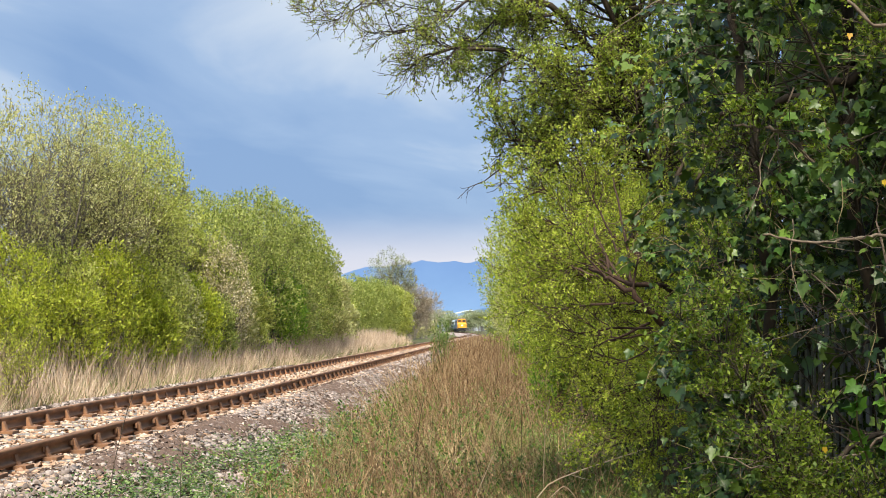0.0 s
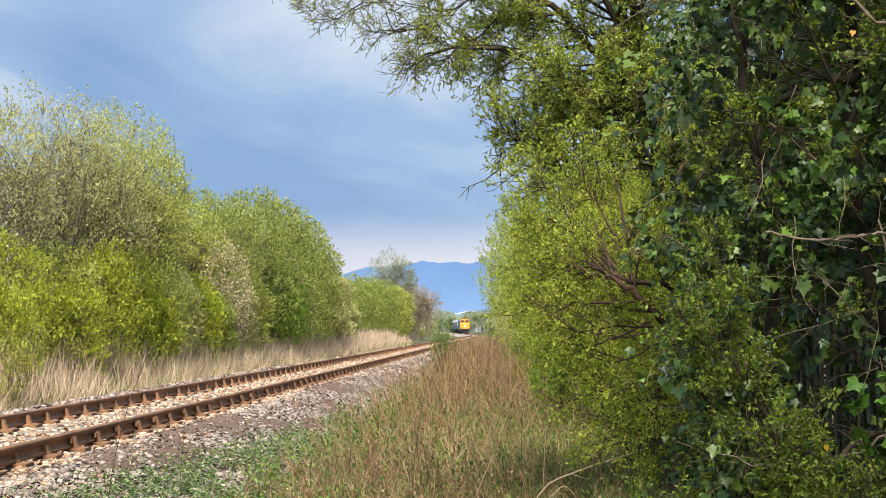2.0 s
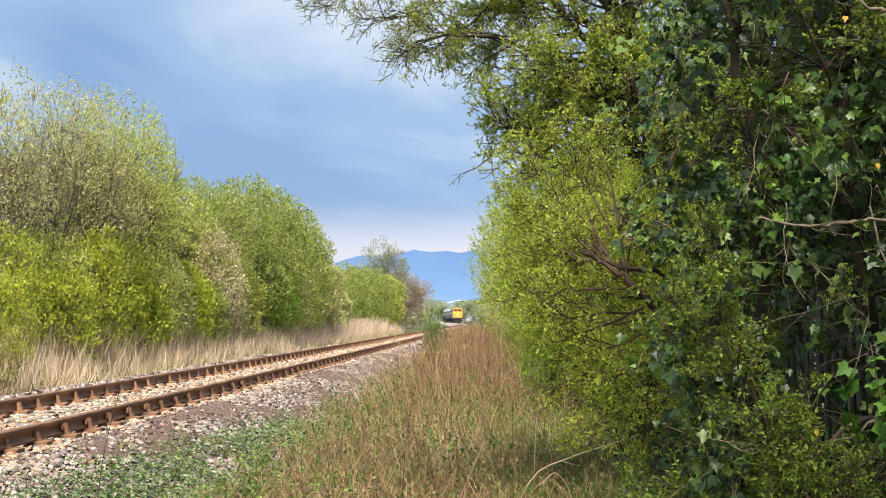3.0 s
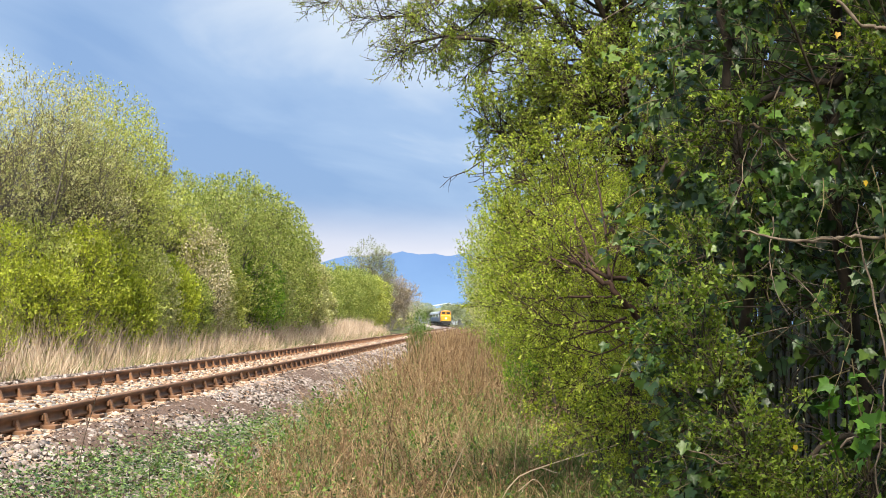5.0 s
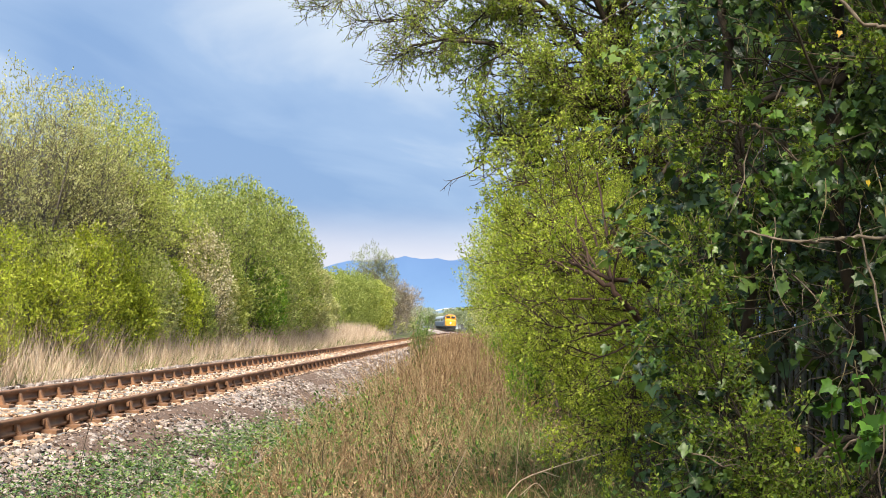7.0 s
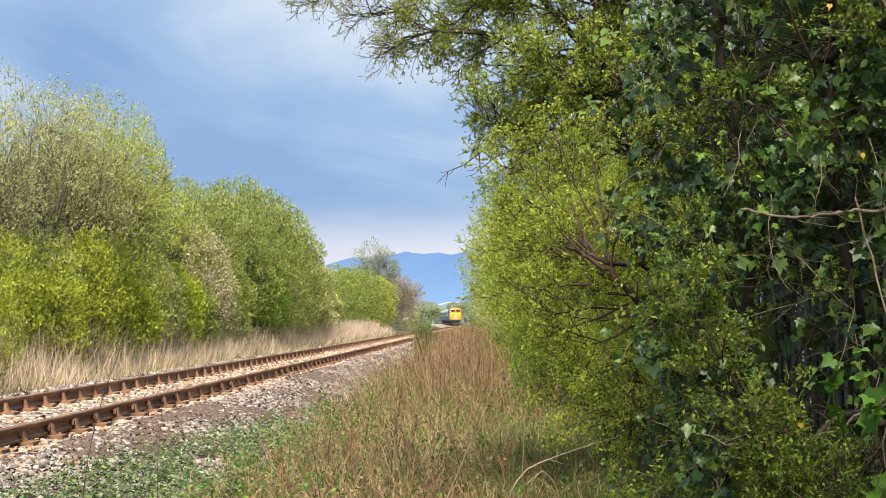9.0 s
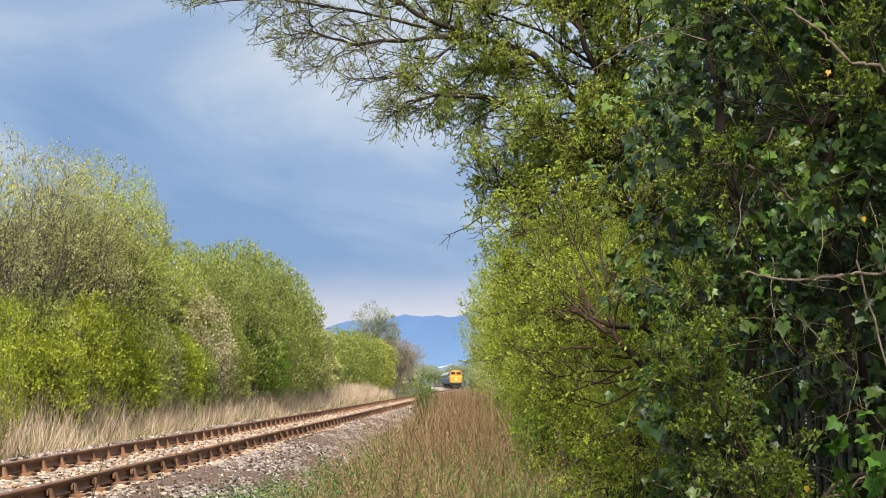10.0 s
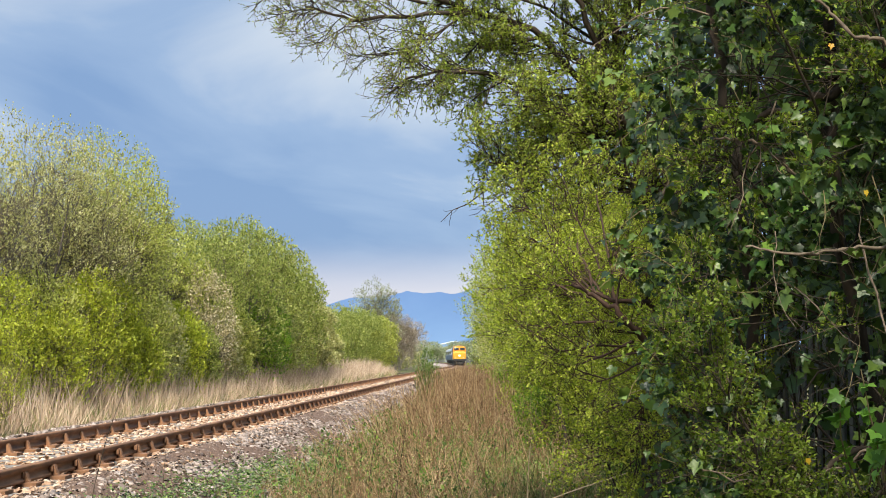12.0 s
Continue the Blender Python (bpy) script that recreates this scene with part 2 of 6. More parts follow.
M_GROUND = ground_mat()
M_BALLAST = ballast_mat()
M_STONE = stone_mat("loose_ballast", (0.16, 0.122, 0.10), (0.295, 0.235, 0.20), (0.47, 0.39, 0.34))
M_STONE_RUST = stone_mat("rust_dusted_ballast", (0.33, 0.20, 0.125), (0.50, 0.345, 0.235), (0.64, 0.505, 0.395))
M_STONE_ONE = one_stone_mat()
M_CLOD = stone_mat("soil_clod", (0.045, 0.028, 0.02), (0.12, 0.08, 0.058), (0.26, 0.19, 0.145))
M_RUST = rust_mat()
M_SLEEPER = bark_mat("weathered_sleeper_timber", (0.10, 0.085, 0.07), (0.30, 0.27, 0.24), 9.0)
M_BARK = bark_mat("grey_bark", (0.055, 0.045, 0.035), (0.21, 0.18, 0.14))
M_BARK_DARK = bark_mat("dark_bark", (0.017, 0.013, 0.009), (0.08, 0.06, 0.043))
M_BARK_RED = bark_mat("reddish_dark_bark", (0.022, 0.013, 0.009), (0.085, 0.05, 0.036), 30.0)
M_BARK_BUD = bark_mat("brown_budding_bark", (0.20, 0.165, 0.135), (0.37, 0.32, 0.27))
M_BARK_PALE = bark_mat("pale_bark", (0.07, 0.05, 0.035), (0.24, 0.185, 0.13), 40.0)
M_TWIG = bark_mat("twig_bark", (0.09, 0.07, 0.035), (0.24, 0.19, 0.09))
M_WILLOW = leaf_mat("willow_leaf", (0.22, 0.255, 0.05), (0.45, 0.485, 0.11), (0.62, 0.62, 0.21), 0.6, 0.55)
M_WILLOW_GREY = leaf_mat("grey_willow_leaf", (0.27, 0.28, 0.11), (0.47, 0.465, 0.20), (0.64, 0.60, 0.34), 0.65, 0.52)
M_YELLOW = leaf_mat("yellow_green_leaf", (0.21, 0.255, 0.022), (0.43, 0.485, 0.05), (0.60, 0.62, 0.09), 0.5, 0.55)
M_FRESH = leaf_mat("fresh_green_leaf", (0.09, 0.18, 0.02), (0.20, 0.34, 0.03), (0.36, 0.48, 0.06), 0.5, 0.5)
M_BLOSSOM = leaf_mat("blossom_and_bud", (0.27, 0.24, 0.10), (0.46, 0.40, 0.23), (0.66, 0.58, 0.42), 0.6, 0.3)
M_BUDS = leaf_mat("brown_buds", (0.24, 0.19, 0.15), (0.38, 0.31, 0.25), (0.52, 0.45, 0.36), 0.7, 0.2)
M_HAW = leaf_mat("hawthorn_leaf", (0.16, 0.22, 0.025), (0.34, 0.42, 0.04), (0.54, 0.60, 0.09), 0.5, 0.55, 0.3, 4.0)
M_ALDER = leaf_mat("alder_leaf", (0.14, 0.205, 0.024), (0.30, 0.395, 0.045), (0.48, 0.56, 0.10), 0.5, 0.45, 0.35, 4.0)
M_WILLOW_GREEN = leaf_mat("dense_willow_leaf", (0.15, 0.19, 0.04), (0.31, 0.36, 0.085), (0.48, 0.50, 0.17), 0.6, 0.5)
# distant leaf: the haze in between is put into its paler, greyer colour
M_FAR = leaf_mat("far_leaf_greyed_for_haze", (0.22, 0.25, 0.15), (0.32, 0.36, 0.22), (0.44, 0.47, 0.32), 0.7, 0.4)
# hedge leaf with the thicket's shade darkened into its colour
M_HAW_DARK = leaf_mat("shade_darkened_hedge_leaf", (0.022, 0.04, 0.008), (0.05, 0.085, 0.013), (0.11, 0.16, 0.023), 0.45, 0.4, 0.3, 4.0)
M_HAW_MID = leaf_mat("hawthorn_leaf_in_the_ivy", (0.06, 0.10, 0.012), (0.15, 0.22, 0.022), (0.30, 0.38, 0.047), 0.5, 0.5, 0.3, 4.0)
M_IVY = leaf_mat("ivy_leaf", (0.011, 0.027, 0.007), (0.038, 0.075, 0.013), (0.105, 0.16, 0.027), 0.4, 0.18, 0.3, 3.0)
M_IVY_LIGHT = leaf_mat("pale_ivy_leaf", (0.03, 0.075, 0.012), (0.065, 0.14, 0.022), (0.13, 0.22, 0.035), 0.45, 0.25, 0.25, 3.0)
M_IVY_NEW = leaf_mat("young_ivy_leaf", (0.07, 0.16, 0.02), (0.12, 0.26, 0.03), (0.22, 0.40, 0.05), 0.5, 0.35, 0.3, 3.0)
M_IVY_OLD = leaf_mat("yellowed_ivy_leaf", (0.5, 0.27, 0.01), (0.6, 0.34, 0.015), (0.62, 0.42, 0.03), 0.5, 0.3)
M_STRAW = straw_mat("dry_reed_grass", (0.19, 0.122, 0.063), (0.36, 0.25, 0.133), (0.55, 0.42, 0.255))
M_REED = straw_mat("pale_reed", (0.30, 0.21, 0.135), (0.49, 0.36, 0.245), (0.65, 0.515, 0.375))
M_STALK = straw_mat("dead_weed_stalk", (0.12, 0.062, 0.03), (0.32, 0.19, 0.095), (0.54, 0.385, 0.21))
M_GRASS = straw_mat("green_grass", (0.055, 0.085, 0.017), (0.14, 0.175, 0.04), (0.30, 0.30, 0.10))
M_HERB = leaf_mat("young_herb_leaf", (0.04, 0.09, 0.018), (0.11, 0.19, 0.03), (0.23, 0.33, 0.06), 0.5, 0.4)
M_COVER = leaf_mat("ground_cover_leaf", (0.035, 0.07, 0.018), (0.10, 0.17, 0.045), (0.25, 0.32, 0.10), 0.5, 0.3)
M_SOIL = bark_mat("dark_trodden_soil", (0.05, 0.03, 0.02), (0.21, 0.135, 0.095), 45.0)
M_GALV = plain_mat("weathered_zinc", (0.15, 0.155, 0.15), 0.6, 0.4, 0.25, 8.0)

# ---- mesh helpers ----


def np_mesh(name, verts, polys):
    """A mesh from one array of places and a list of arrays of corners."""
    verts = np.asarray(verts, np.float32).reshape(-1, 3)
    polys = [np.asarray(p, np.int32) for p in polys if len(p)]
    me = bpy.data.meshes.new(name)
    me.vertices.add(len(verts))
    me.vertices.foreach_set("co", verts.ravel())
    loops = np.concatenate([p.ravel() for p in polys])
    starts, at = [], 0
    for p in polys:
        starts.append(at + np.arange(len(p)) * p.shape[1])
        at += p.size
    starts = np.concatenate(starts).astype(np.int32)
    me.loops.add(len(loops))
    me.loops.foreach_set("vertex_index", loops)
    me.polygons.add(len(starts))
    me.polygons.foreach_set("loop_start", starts)
    me.update(calc_edges=True)
    return me


def part(name, data, material, parent=None, label="", smooth=False):
    """Links a bmesh or a mesh as one object under a thing or a part."""
    if isinstance(data, bmesh.types.BMesh):
        bm, data = data, bpy.data.meshes.new(name)
        bm.normal_update()
        bm.to_mesh(data)
        bm.free()
    if material is not None and not data.materials:
        data.materials.append(material)
    if smooth:
        data.polygons.foreach_set("use_smooth", np.ones(len(data.polygons), bool))
    ob = new(name, data)
    if parent is not None:
        ob.parent = parent
    if label:
        tagged(ob, label)
    return ob


def thing(name, m, label, category, group="", kind=""):
    ob = new(name)
    ob.empty_display_size = 0.3
    ob.matrix_world = m
    return tagged(ob, label, category, group, kind)


def box(bm, size, at, bevel=0.0, m=None):
    """Adds a box, bevelled, to bm."""
    r = bmesh.ops.create_cube(bm, size=1.0)
    vs = r["verts"]
    bmesh.ops.scale(bm, vec=size, verts=vs)
    if bevel:
        es = list({e for v in vs for e in v.link_edges})
        vs = list({v for f in bmesh.ops.bevel(bm, geom=es, offset=bevel, segments=2, affect="EDGES", profile=0.6)["faces"] for v in f.verts} | {v for v in vs if v.is_valid})
    if m is not None:
        bmesh.ops.transform(bm, matrix=m, verts=vs)
    bmesh.ops.translate(bm, vec=at, verts=vs)
    return vs


def drum(bm, radius, depth, at, axis="X", segments=20, r2=None, bevel=0.0):
    r = bmesh.ops.create_cone(bm, cap_ends=True, segments=segments, radius1=radius, radius2=radius if r2 is None else r2, depth=depth)
    vs = r["verts"]
    if axis == "X":
        bmesh.ops.rotate(bm, matrix=Matrix.Rotation(radians(90), 3, "Y"), verts=vs)
    elif axis == "Y":
        bmesh.ops.rotate(bm, matrix=Matrix.Rotation(radians(90), 3, "X"), verts=vs)
    bmesh.ops.translate(bm, vec=at, verts=vs)
    return vs


def unit(v):
    return v / np.maximum(np.linalg.norm(v, axis=-1, keepdims=True), 1e-9)


def grow(rng, p, d, length, r, k, up=0.1, wob=0.15, taper=0.4):
    """Branches from places p along d: arrays of k points and of radii."""
    p, d = np.array(p, float), unit(np.array(d, float))
    n = len(p)
    length = np.broadcast_to(np.asarray(length, float), (n,))
    pts = np.zeros((n, k, 3))
    for i in range(k):
        pts[:, i] = p
        d = unit(d + up * Z3 + wob * rng.normal(size=(n, 3)))
        p = p + d * (length / (k - 1))[:, None]
    rad = np.broadcast_to(np.asarray(r, float), (n,))[:, None] * np.linspace(1, taper, k)[None]
    return pts, rad


def sprout(rng, pts, rad, n, t0, t1, angle, length, k=4, thin=0.55, up=0.1, wob=0.15, taper=0.4, rmin=0.0, fade=0.6):
    """n side branches on each branch, between t0 and t1 of its length."""
    N, K = pts.shape[:2]
    t = t0 + (t1 - t0) * rng.uniform(0, 1, (N, n)) ** 0.75
    f = np.clip(t * (K - 1), 0, K - 1.001)
    i = f.astype(int)
    f = (f - i)[..., None]
    row = np.arange(N)[:, None]
    a, b = pts[row, i], pts[row, i + 1]
    pos = a + (b - a) * f
    tan = unit(b - a)
    perp = rng.normal(size=tan.shape)
    perp = unit(perp - (perp * tan).sum(-1, keepdims=True) * tan)
    an = radians(angle) * rng.uniform(0.6, 1.35, t.shape)[..., None]
    d = np.cos(an) * tan + np.sin(an) * perp
    rr = (rad[row, i] * (1 - f[..., 0]) + rad[row, i + 1] * f[..., 0]) * thin
    ln = length * (0.55 + fade - fade * t) * rng.uniform(0.55, 1.25, t.shape)
    return grow(rng, pos.reshape(-1, 3), d.reshape(-1, 3), ln.ravel(), np.maximum(rr.ravel(), rmin), k, up, wob, taper)


def tubes(pts, rad, sides):
    """Verts and quads of round bars along the branches."""
    N, K = pts.shape[:2]
    tan = np.gradient(pts, axis=1)
    tan = unit(tan)
    ref = np.where(np.abs(tan[..., 2:3]) > 0.9, np.array([1.0, 0, 0]), Z3)
    x = unit(np.cross(ref, tan))
    y = np.cross(tan, x)
    a = np.arange(sides) * 2 * np.pi / sides
    ring = x[:, :, None] * np.cos(a)[:, None] + y[:, :, None] * np.sin(a)[:, None]
    v = pts[:, :, None] + ring * rad[:, :, None, None]
    base = (np.arange(N)[:, None, None] * K + np.arange(K - 1)[None, :, None]) * sides
    s = np.arange(sides)[None, None]
    s2 = (s + 1) % sides
    q = np.stack([base + s, base + s2, base + sides + s2, base + sides + s], -1).reshape(-1, 4)
    return v.reshape(-1, 3), q


def merge(chunks):
    """Joins chunks of (verts, polys)."""
    vs, ps, at = [], [], 0
    for v, q in chunks:
        vs.append(v)
        ps.append(q + at)
        at += len(v)
    return np.concatenate(vs), ps


SMALL = (np.array([[0, 0, 0], [0.27, 0.45, 0.06], [0, 1, -0.04], [-0.27, 0.45, 0.06]], float), np.array([[0, 1, 2], [0, 2, 3]]))
SPRAY = (np.array([[0, 0, 0], [0.28, 0.4, 0.06], [0, 1, -0.04], [-0.28, 0.5, 0.06]], float), np.array([[0, 1, 2], [0, 2, 3]]))
TRI = (np.array([[-0.30, 0.22, 0.0], [0.30, 0.34, 0.05], [0, 1, -0.04]], float), np.array([[0, 1, 2]]))
IVY_HALF = [(0.17, -0.10, 0.03), (0.41, -0.03, 0.02), (0.38, 0.20, 0.08), (0.50, 0.42, 0.03), (0.25, 0.53, 0.09)]
IVYLEAF = (np.array([(0, 0.03, -0.03)] + IVY_HALF + [(0, 0.95, -0.2)] + [(-x, y, z) for x, y, z in IVY_HALF[::-1]] + [(0, 0.3, -0.05)], float),
           np.array([[12, k, (k + 1) % 12] for k in range(12)]))


def leaves(rng, pos, axis, size, shape=SMALL, face=None, flop=0.8):
    """Leaves of one shape at pos, pointing along axis, turned to face roughly one way."""
    n = len(pos)
    y = unit(axis + 1e-6)
    z = flop * rng.normal(size=(n, 3)) + (Z3 if face is None else np.asarray(face, float))
    z = unit(z - (z * y).sum(-1, keepdims=True) * y)
    x = np.cross(y, z)
    tv, tf = shape
    wide = rng.uniform(0.85, 1.2, n)[:, None, None]
    v = tv[None, :, 0:1] * x[:, None] * wide + tv[None, :, 1:2] * y[:, None] + tv[None, :, 2:3] * z[:, None] * rng.uniform(0.3, 2.0, n)[:, None, None]
    v = pos[:, None] + v * np.broadcast_to(np.asarray(size, float), (n,))[:, None, None]
    q = (np.arange(n) * len(tv))[:, None, None] + tf[None]
    return v.reshape(-1, 3), q.reshape(-1, tf.shape[1])


def on_twigs(rng, pts, n, t0=0.15, t1=1.0):
    """n places on each twig, and the way that a leaf points there."""
    N, K = pts.shape[:2]
    t = rng.uniform(t0, t1, (N, n))
    f = np.clip(t * (K - 1), 0, K - 1.001)
    i = f.astype(int)
    f = (f - i)[..., None]
    row = np.arange(N)[:, None]
    a, b = pts[row, i], pts[row, i + 1]
    d = unit(unit(b - a) * 0.7 + 0.75 * rng.normal(size=a.shape))
    return (a + (b - a) * f).reshape(-1, 3), d.reshape(-1, 3)


def blades(rng, pos, height, width, lean=0.25, bend=0.3):
    """Grass: bent ribbons that taper to a point."""
    n = len(pos)
    az = rng.uniform(0, 2 * np.pi, n)
    side = np.stack([np.cos(az), np.sin(az), np.zeros(n)], -1)
    way = np.stack([rng.normal(size=n) * lean, rng.normal(size=n) * lean, np.ones(n)], -1)
    fall = np.stack([rng.normal(size=n) * bend, rng.normal(size=n) * bend, -np.abs(rng.normal(size=n)) * bend * 0.5], -1)
    h = np.asarray(height)[:, None]
    w = np.broadcast_to(np.asarray(width, float), (n,))[:, None]
    p1 = pos + way * h * 0.5 + fall * h * 0.12
    p2 = pos + way * h + fall * h * 0.5
    v = np.stack([pos - side * w, pos + side * w, p1 + side * w * 0.8, p1 - side * w * 0.8, p2], 1)
    b = (np.arange(n) * 5)[:, None]
    return v.reshape(-1, 3), (b + np.array([[0, 1, 2, 3]])), (b + np.array([[3, 2, 4]]))


# ---- ground and track ----
MID = -5.29          # the track's centre line on its straight
CURVE_AT, CURVE_R = 132.0, 2850.0


def mid(y):
    """The track's centre line: straight, then bending away to its left."""
    y = np.asarray(y, float)
    return MID - np.maximum(y - CURVE_AT, 0) ** 2 / (2 * CURVE_R)


def dip(y):
    """The line and its ground fall away gently in the distance."""
    t = np.clip((np.asarray(y, float) - 120.0) / 180.0, 0, 1)
    return -0.5 * t * t * (3 - 2 * t)


def lump(x, y, s=1.0):
    return (np.sin(x * 1.3 * s + 1.7) * np.cos(y * 0.9 * s + 0.4) + 0.6 * np.sin(x * 2.9 * s - y * 2.3 * s) + 0.4 * np.cos(x * 5.1 * s + y * 4.3 * s)) / 2


def ground_z(x, y):
    u = np.asarray(x, float) - mid(y)
    z = -0.62 + 0.05 * lump(x, y) + dip(y)
    z = z + 0.12 * np.clip((u - 4.0) / 2.5, 0, 1)
    z = z + 0.1 * np.clip((-u - 3.2) / 3.0, 0, 1)
    return z


def make_ground():
    xs = np.unique(np.concatenate([np.linspace(-4500, -60, 25), np.linspace(-60, -12, 25), np.linspace(-12, 6, 37), np.linspace(6, 60, 25), np.linspace(60, 4500, 25)]))
    ys = np.unique(np.concatenate([np.linspace(-4500, -10, 25), np.linspace(-10, 60, 71), np.linspace(60, 420, 91), np.linspace(420, 4500, 30)]))
    X, Y = np.meshgrid(xs, ys)
    Zg = ground_z(X, Y)
    v = np.stack([X, Y, Zg], -1).reshape(-1, 3)
    nx, ny = len(xs), len(ys)
    i = (np.arange(ny - 1)[:, None] * nx + np.arange(nx - 1)[None]).ravel()
    q = np.stack([i, i + 1, i + nx + 1, i + nx], -1)
    tagged(part("ground", np_mesh("ground", v, [q]), M_GROUND, None, "", True), "rough earth and turf beside the railway", "ground", kind="structure")


def along(profile, ys, closed=False, wave=0.0):
    """Sweeps a cross-section (distance from the centre line, height) along the track."""
    pr = np.array(profile, float)
    ys = np.asarray(ys, float)
    n, k = len(ys), len(pr)
    X = mid(ys)[:, None] + pr[None, :, 0]
    Zp = pr[None, :, 1] + dip(ys)[:, None]
    if wave:
        Zp += wave * lump(X * 2.2, ys[:, None] * 1.8)
    v = np.stack([X, np.broadcast_to(ys[:, None], (n, k)), Zp], -1).reshape(-1, 3)
    kk = k if closed else k - 1
    j = np.arange(kk)
    i = np.arange(n - 1)[:, None] * k
    q = np.stack([i + j, i + (j + 1) % k, i + k + (j + 1) % k, i + k + j], -1).reshape(-1, 4)
    return v, q


def make_ballast():
    ys = np.concatenate([np.arange(-60, 3, 1.5), np.arange(3, 60, 0.35), np.arange(60, 470, 4.0)])
    prof = [(-3.5, -0.72), (-2.6, -0.36), (-2.05, -0.22), (-1.6, -0.2), (-1.0, -0.2), (-0.75, -0.215), (-0.4, -0.2), (0.4, -0.2), (0.75, -0.215), (1.0, -0.2), (1.3, -0.21), (1.6, -0.31),
            (2.0, -0.48), (2.5, -0.66), (3.1, -0.8)]
    v, q = along(prof, ys, False, 0.025)
    bed = part("ballast_bed", np_mesh("ballast_bed", v, [q]), M_BALLAST, None, "", True)
    tagged(bed, "bed of pale crushed stone under the rails, earthy in patches", "track bed", kind="structure")
    return bed


SLEEPER_STEP = 0.68


def soil_patch(u, y):
    """Above nought where dark soil covers the stone of the shoulder."""
    return np.minimum(lump(u * 1.7 + 0.6, y * 0.6 + 1.0) - 0.04 + 0.45 * lump(u * 7, y * 4), np.minimum((u - 1.05) * 1.6, (2.1 - u) * 1.5))


def stones(rng, n, u0, u1, y0, y1, surf, size, squash=0.7, clods=False):
    """Angular stones lying on the bed."""
    u = rng.uniform(u0, u1, n)
    y = y0 + (y1 - y0) * rng.uniform(0, 1, n) ** 1.25
    bare = (soil_patch(u, y) > 0.0) & (rng.uniform(size=n) > 0.45)
    # sleepers lie half bare between the rails
    bare |= (np.abs(u) < 1.2) & (np.abs((y - 6.0 + SLEEPER_STEP / 2) % SLEEPER_STEP - SLEEPER_STEP / 2) < 0.12) & (np.abs(u) < 1.0) & (rng.uniform(size=n) > 0.25)
    if clods:
        bare = soil_patch(u, y) < -0.03
    u, y = u[~bare], y[~bare]
    n = len(u)
    pos = np.stack([mid(y) + u, y, surf(u, y)], -1)
    cube = np.array([[x, yy, z] for z in (-1, 1) for yy in (-1, 1) for x in (-1, 1)], float) * 0.5
    v = cube[None] * (1 + 0.35 * rng.normal(size=(n, 8, 1))) + 0.1 * rng.normal(size=(n, 8, 3))
    q = unit(rng.normal(size=(n, 4)))
    a, b, c, d = q.T
    R = np.stack([np.stack([1 - 2 * (c * c + d * d), 2 * (b * c - a * d), 2 * (b * d + a * c)], -1),
                  np.stack([2 * (b * c + a * d), 1 - 2 * (b * b + d * d), 2 * (c * d - a * b)], -1),
                  np.stack([2 * (b * d - a * c), 2 * (c * d + a * b), 1 - 2 * (b * b + c * c)], -1)], 1)
    v = np.einsum("nij,nkj->nki", R, v)
    v[..., 2] *= squash
    v = v * (size * rng.uniform(0.55, 1.35, n))[:, None, None] + pos[:, None]
    f = np.array([[4, 5, 7, 6], [0, 1, 5, 4], [2, 6, 7, 3], [0, 4, 6, 2], [1, 3, 7, 5]])
    return v.reshape(-1, 3), ((np.arange(n) * 8)[:, None, None] + f[None]).reshape(-1, 4)


def bed_z(u, y):
    return np.interp(u, [-3.5, -2.6, -2.05, 1.3, 1.6, 2.0, 2.5, 3.1], [-0.72, -0.36, -0.19, -0.19, -0.31, -0.48, -0.66, -0.8]) + 0.012


def make_stones():
    rng = np.random.default_rng(5)
    v, q = merge([stones(rng, 16500, 1.15, 2.45, 8, 34, bed_z, 0.038), stones(rng, 4500, -3.0, -1.3, 12, 40, bed_z, 0.042), stones(rng, 3500, 0.95, 2.45, 34, 80, bed_z, 0.062)])
    tagged(part("ballast_stones", np_mesh("ballast_stones", v, q), M_STONE), "loose pale crushed stones on the shoulder of the track", "ballast", kind="stuff")
    v, q = merge([stones(rng, 14000, 1.0, 2.2, 9, 30, bed_z, 0.03, 0.8, True)])
    tagged(part("soil_clods", np_mesh("soil_clods", v, q), M_CLOD), "crumbs of dark brown soil on the shoulder", "soil", kind="stuff")
    v, q = merge([stones(rng, 15500, -1.7, 1.5, 9, 40, bed_z, 0.038, 0.6), stones(rng, 5500, -1.7, 1.25, 40, 100, bed_z, 0.062, 0.6)])
    tagged(part("ballast_stones", np_mesh("rusty_stones", v, q), M_STONE_RUST), "rust-dusted crushed stones between the rails", "ballast", kind="stuff")


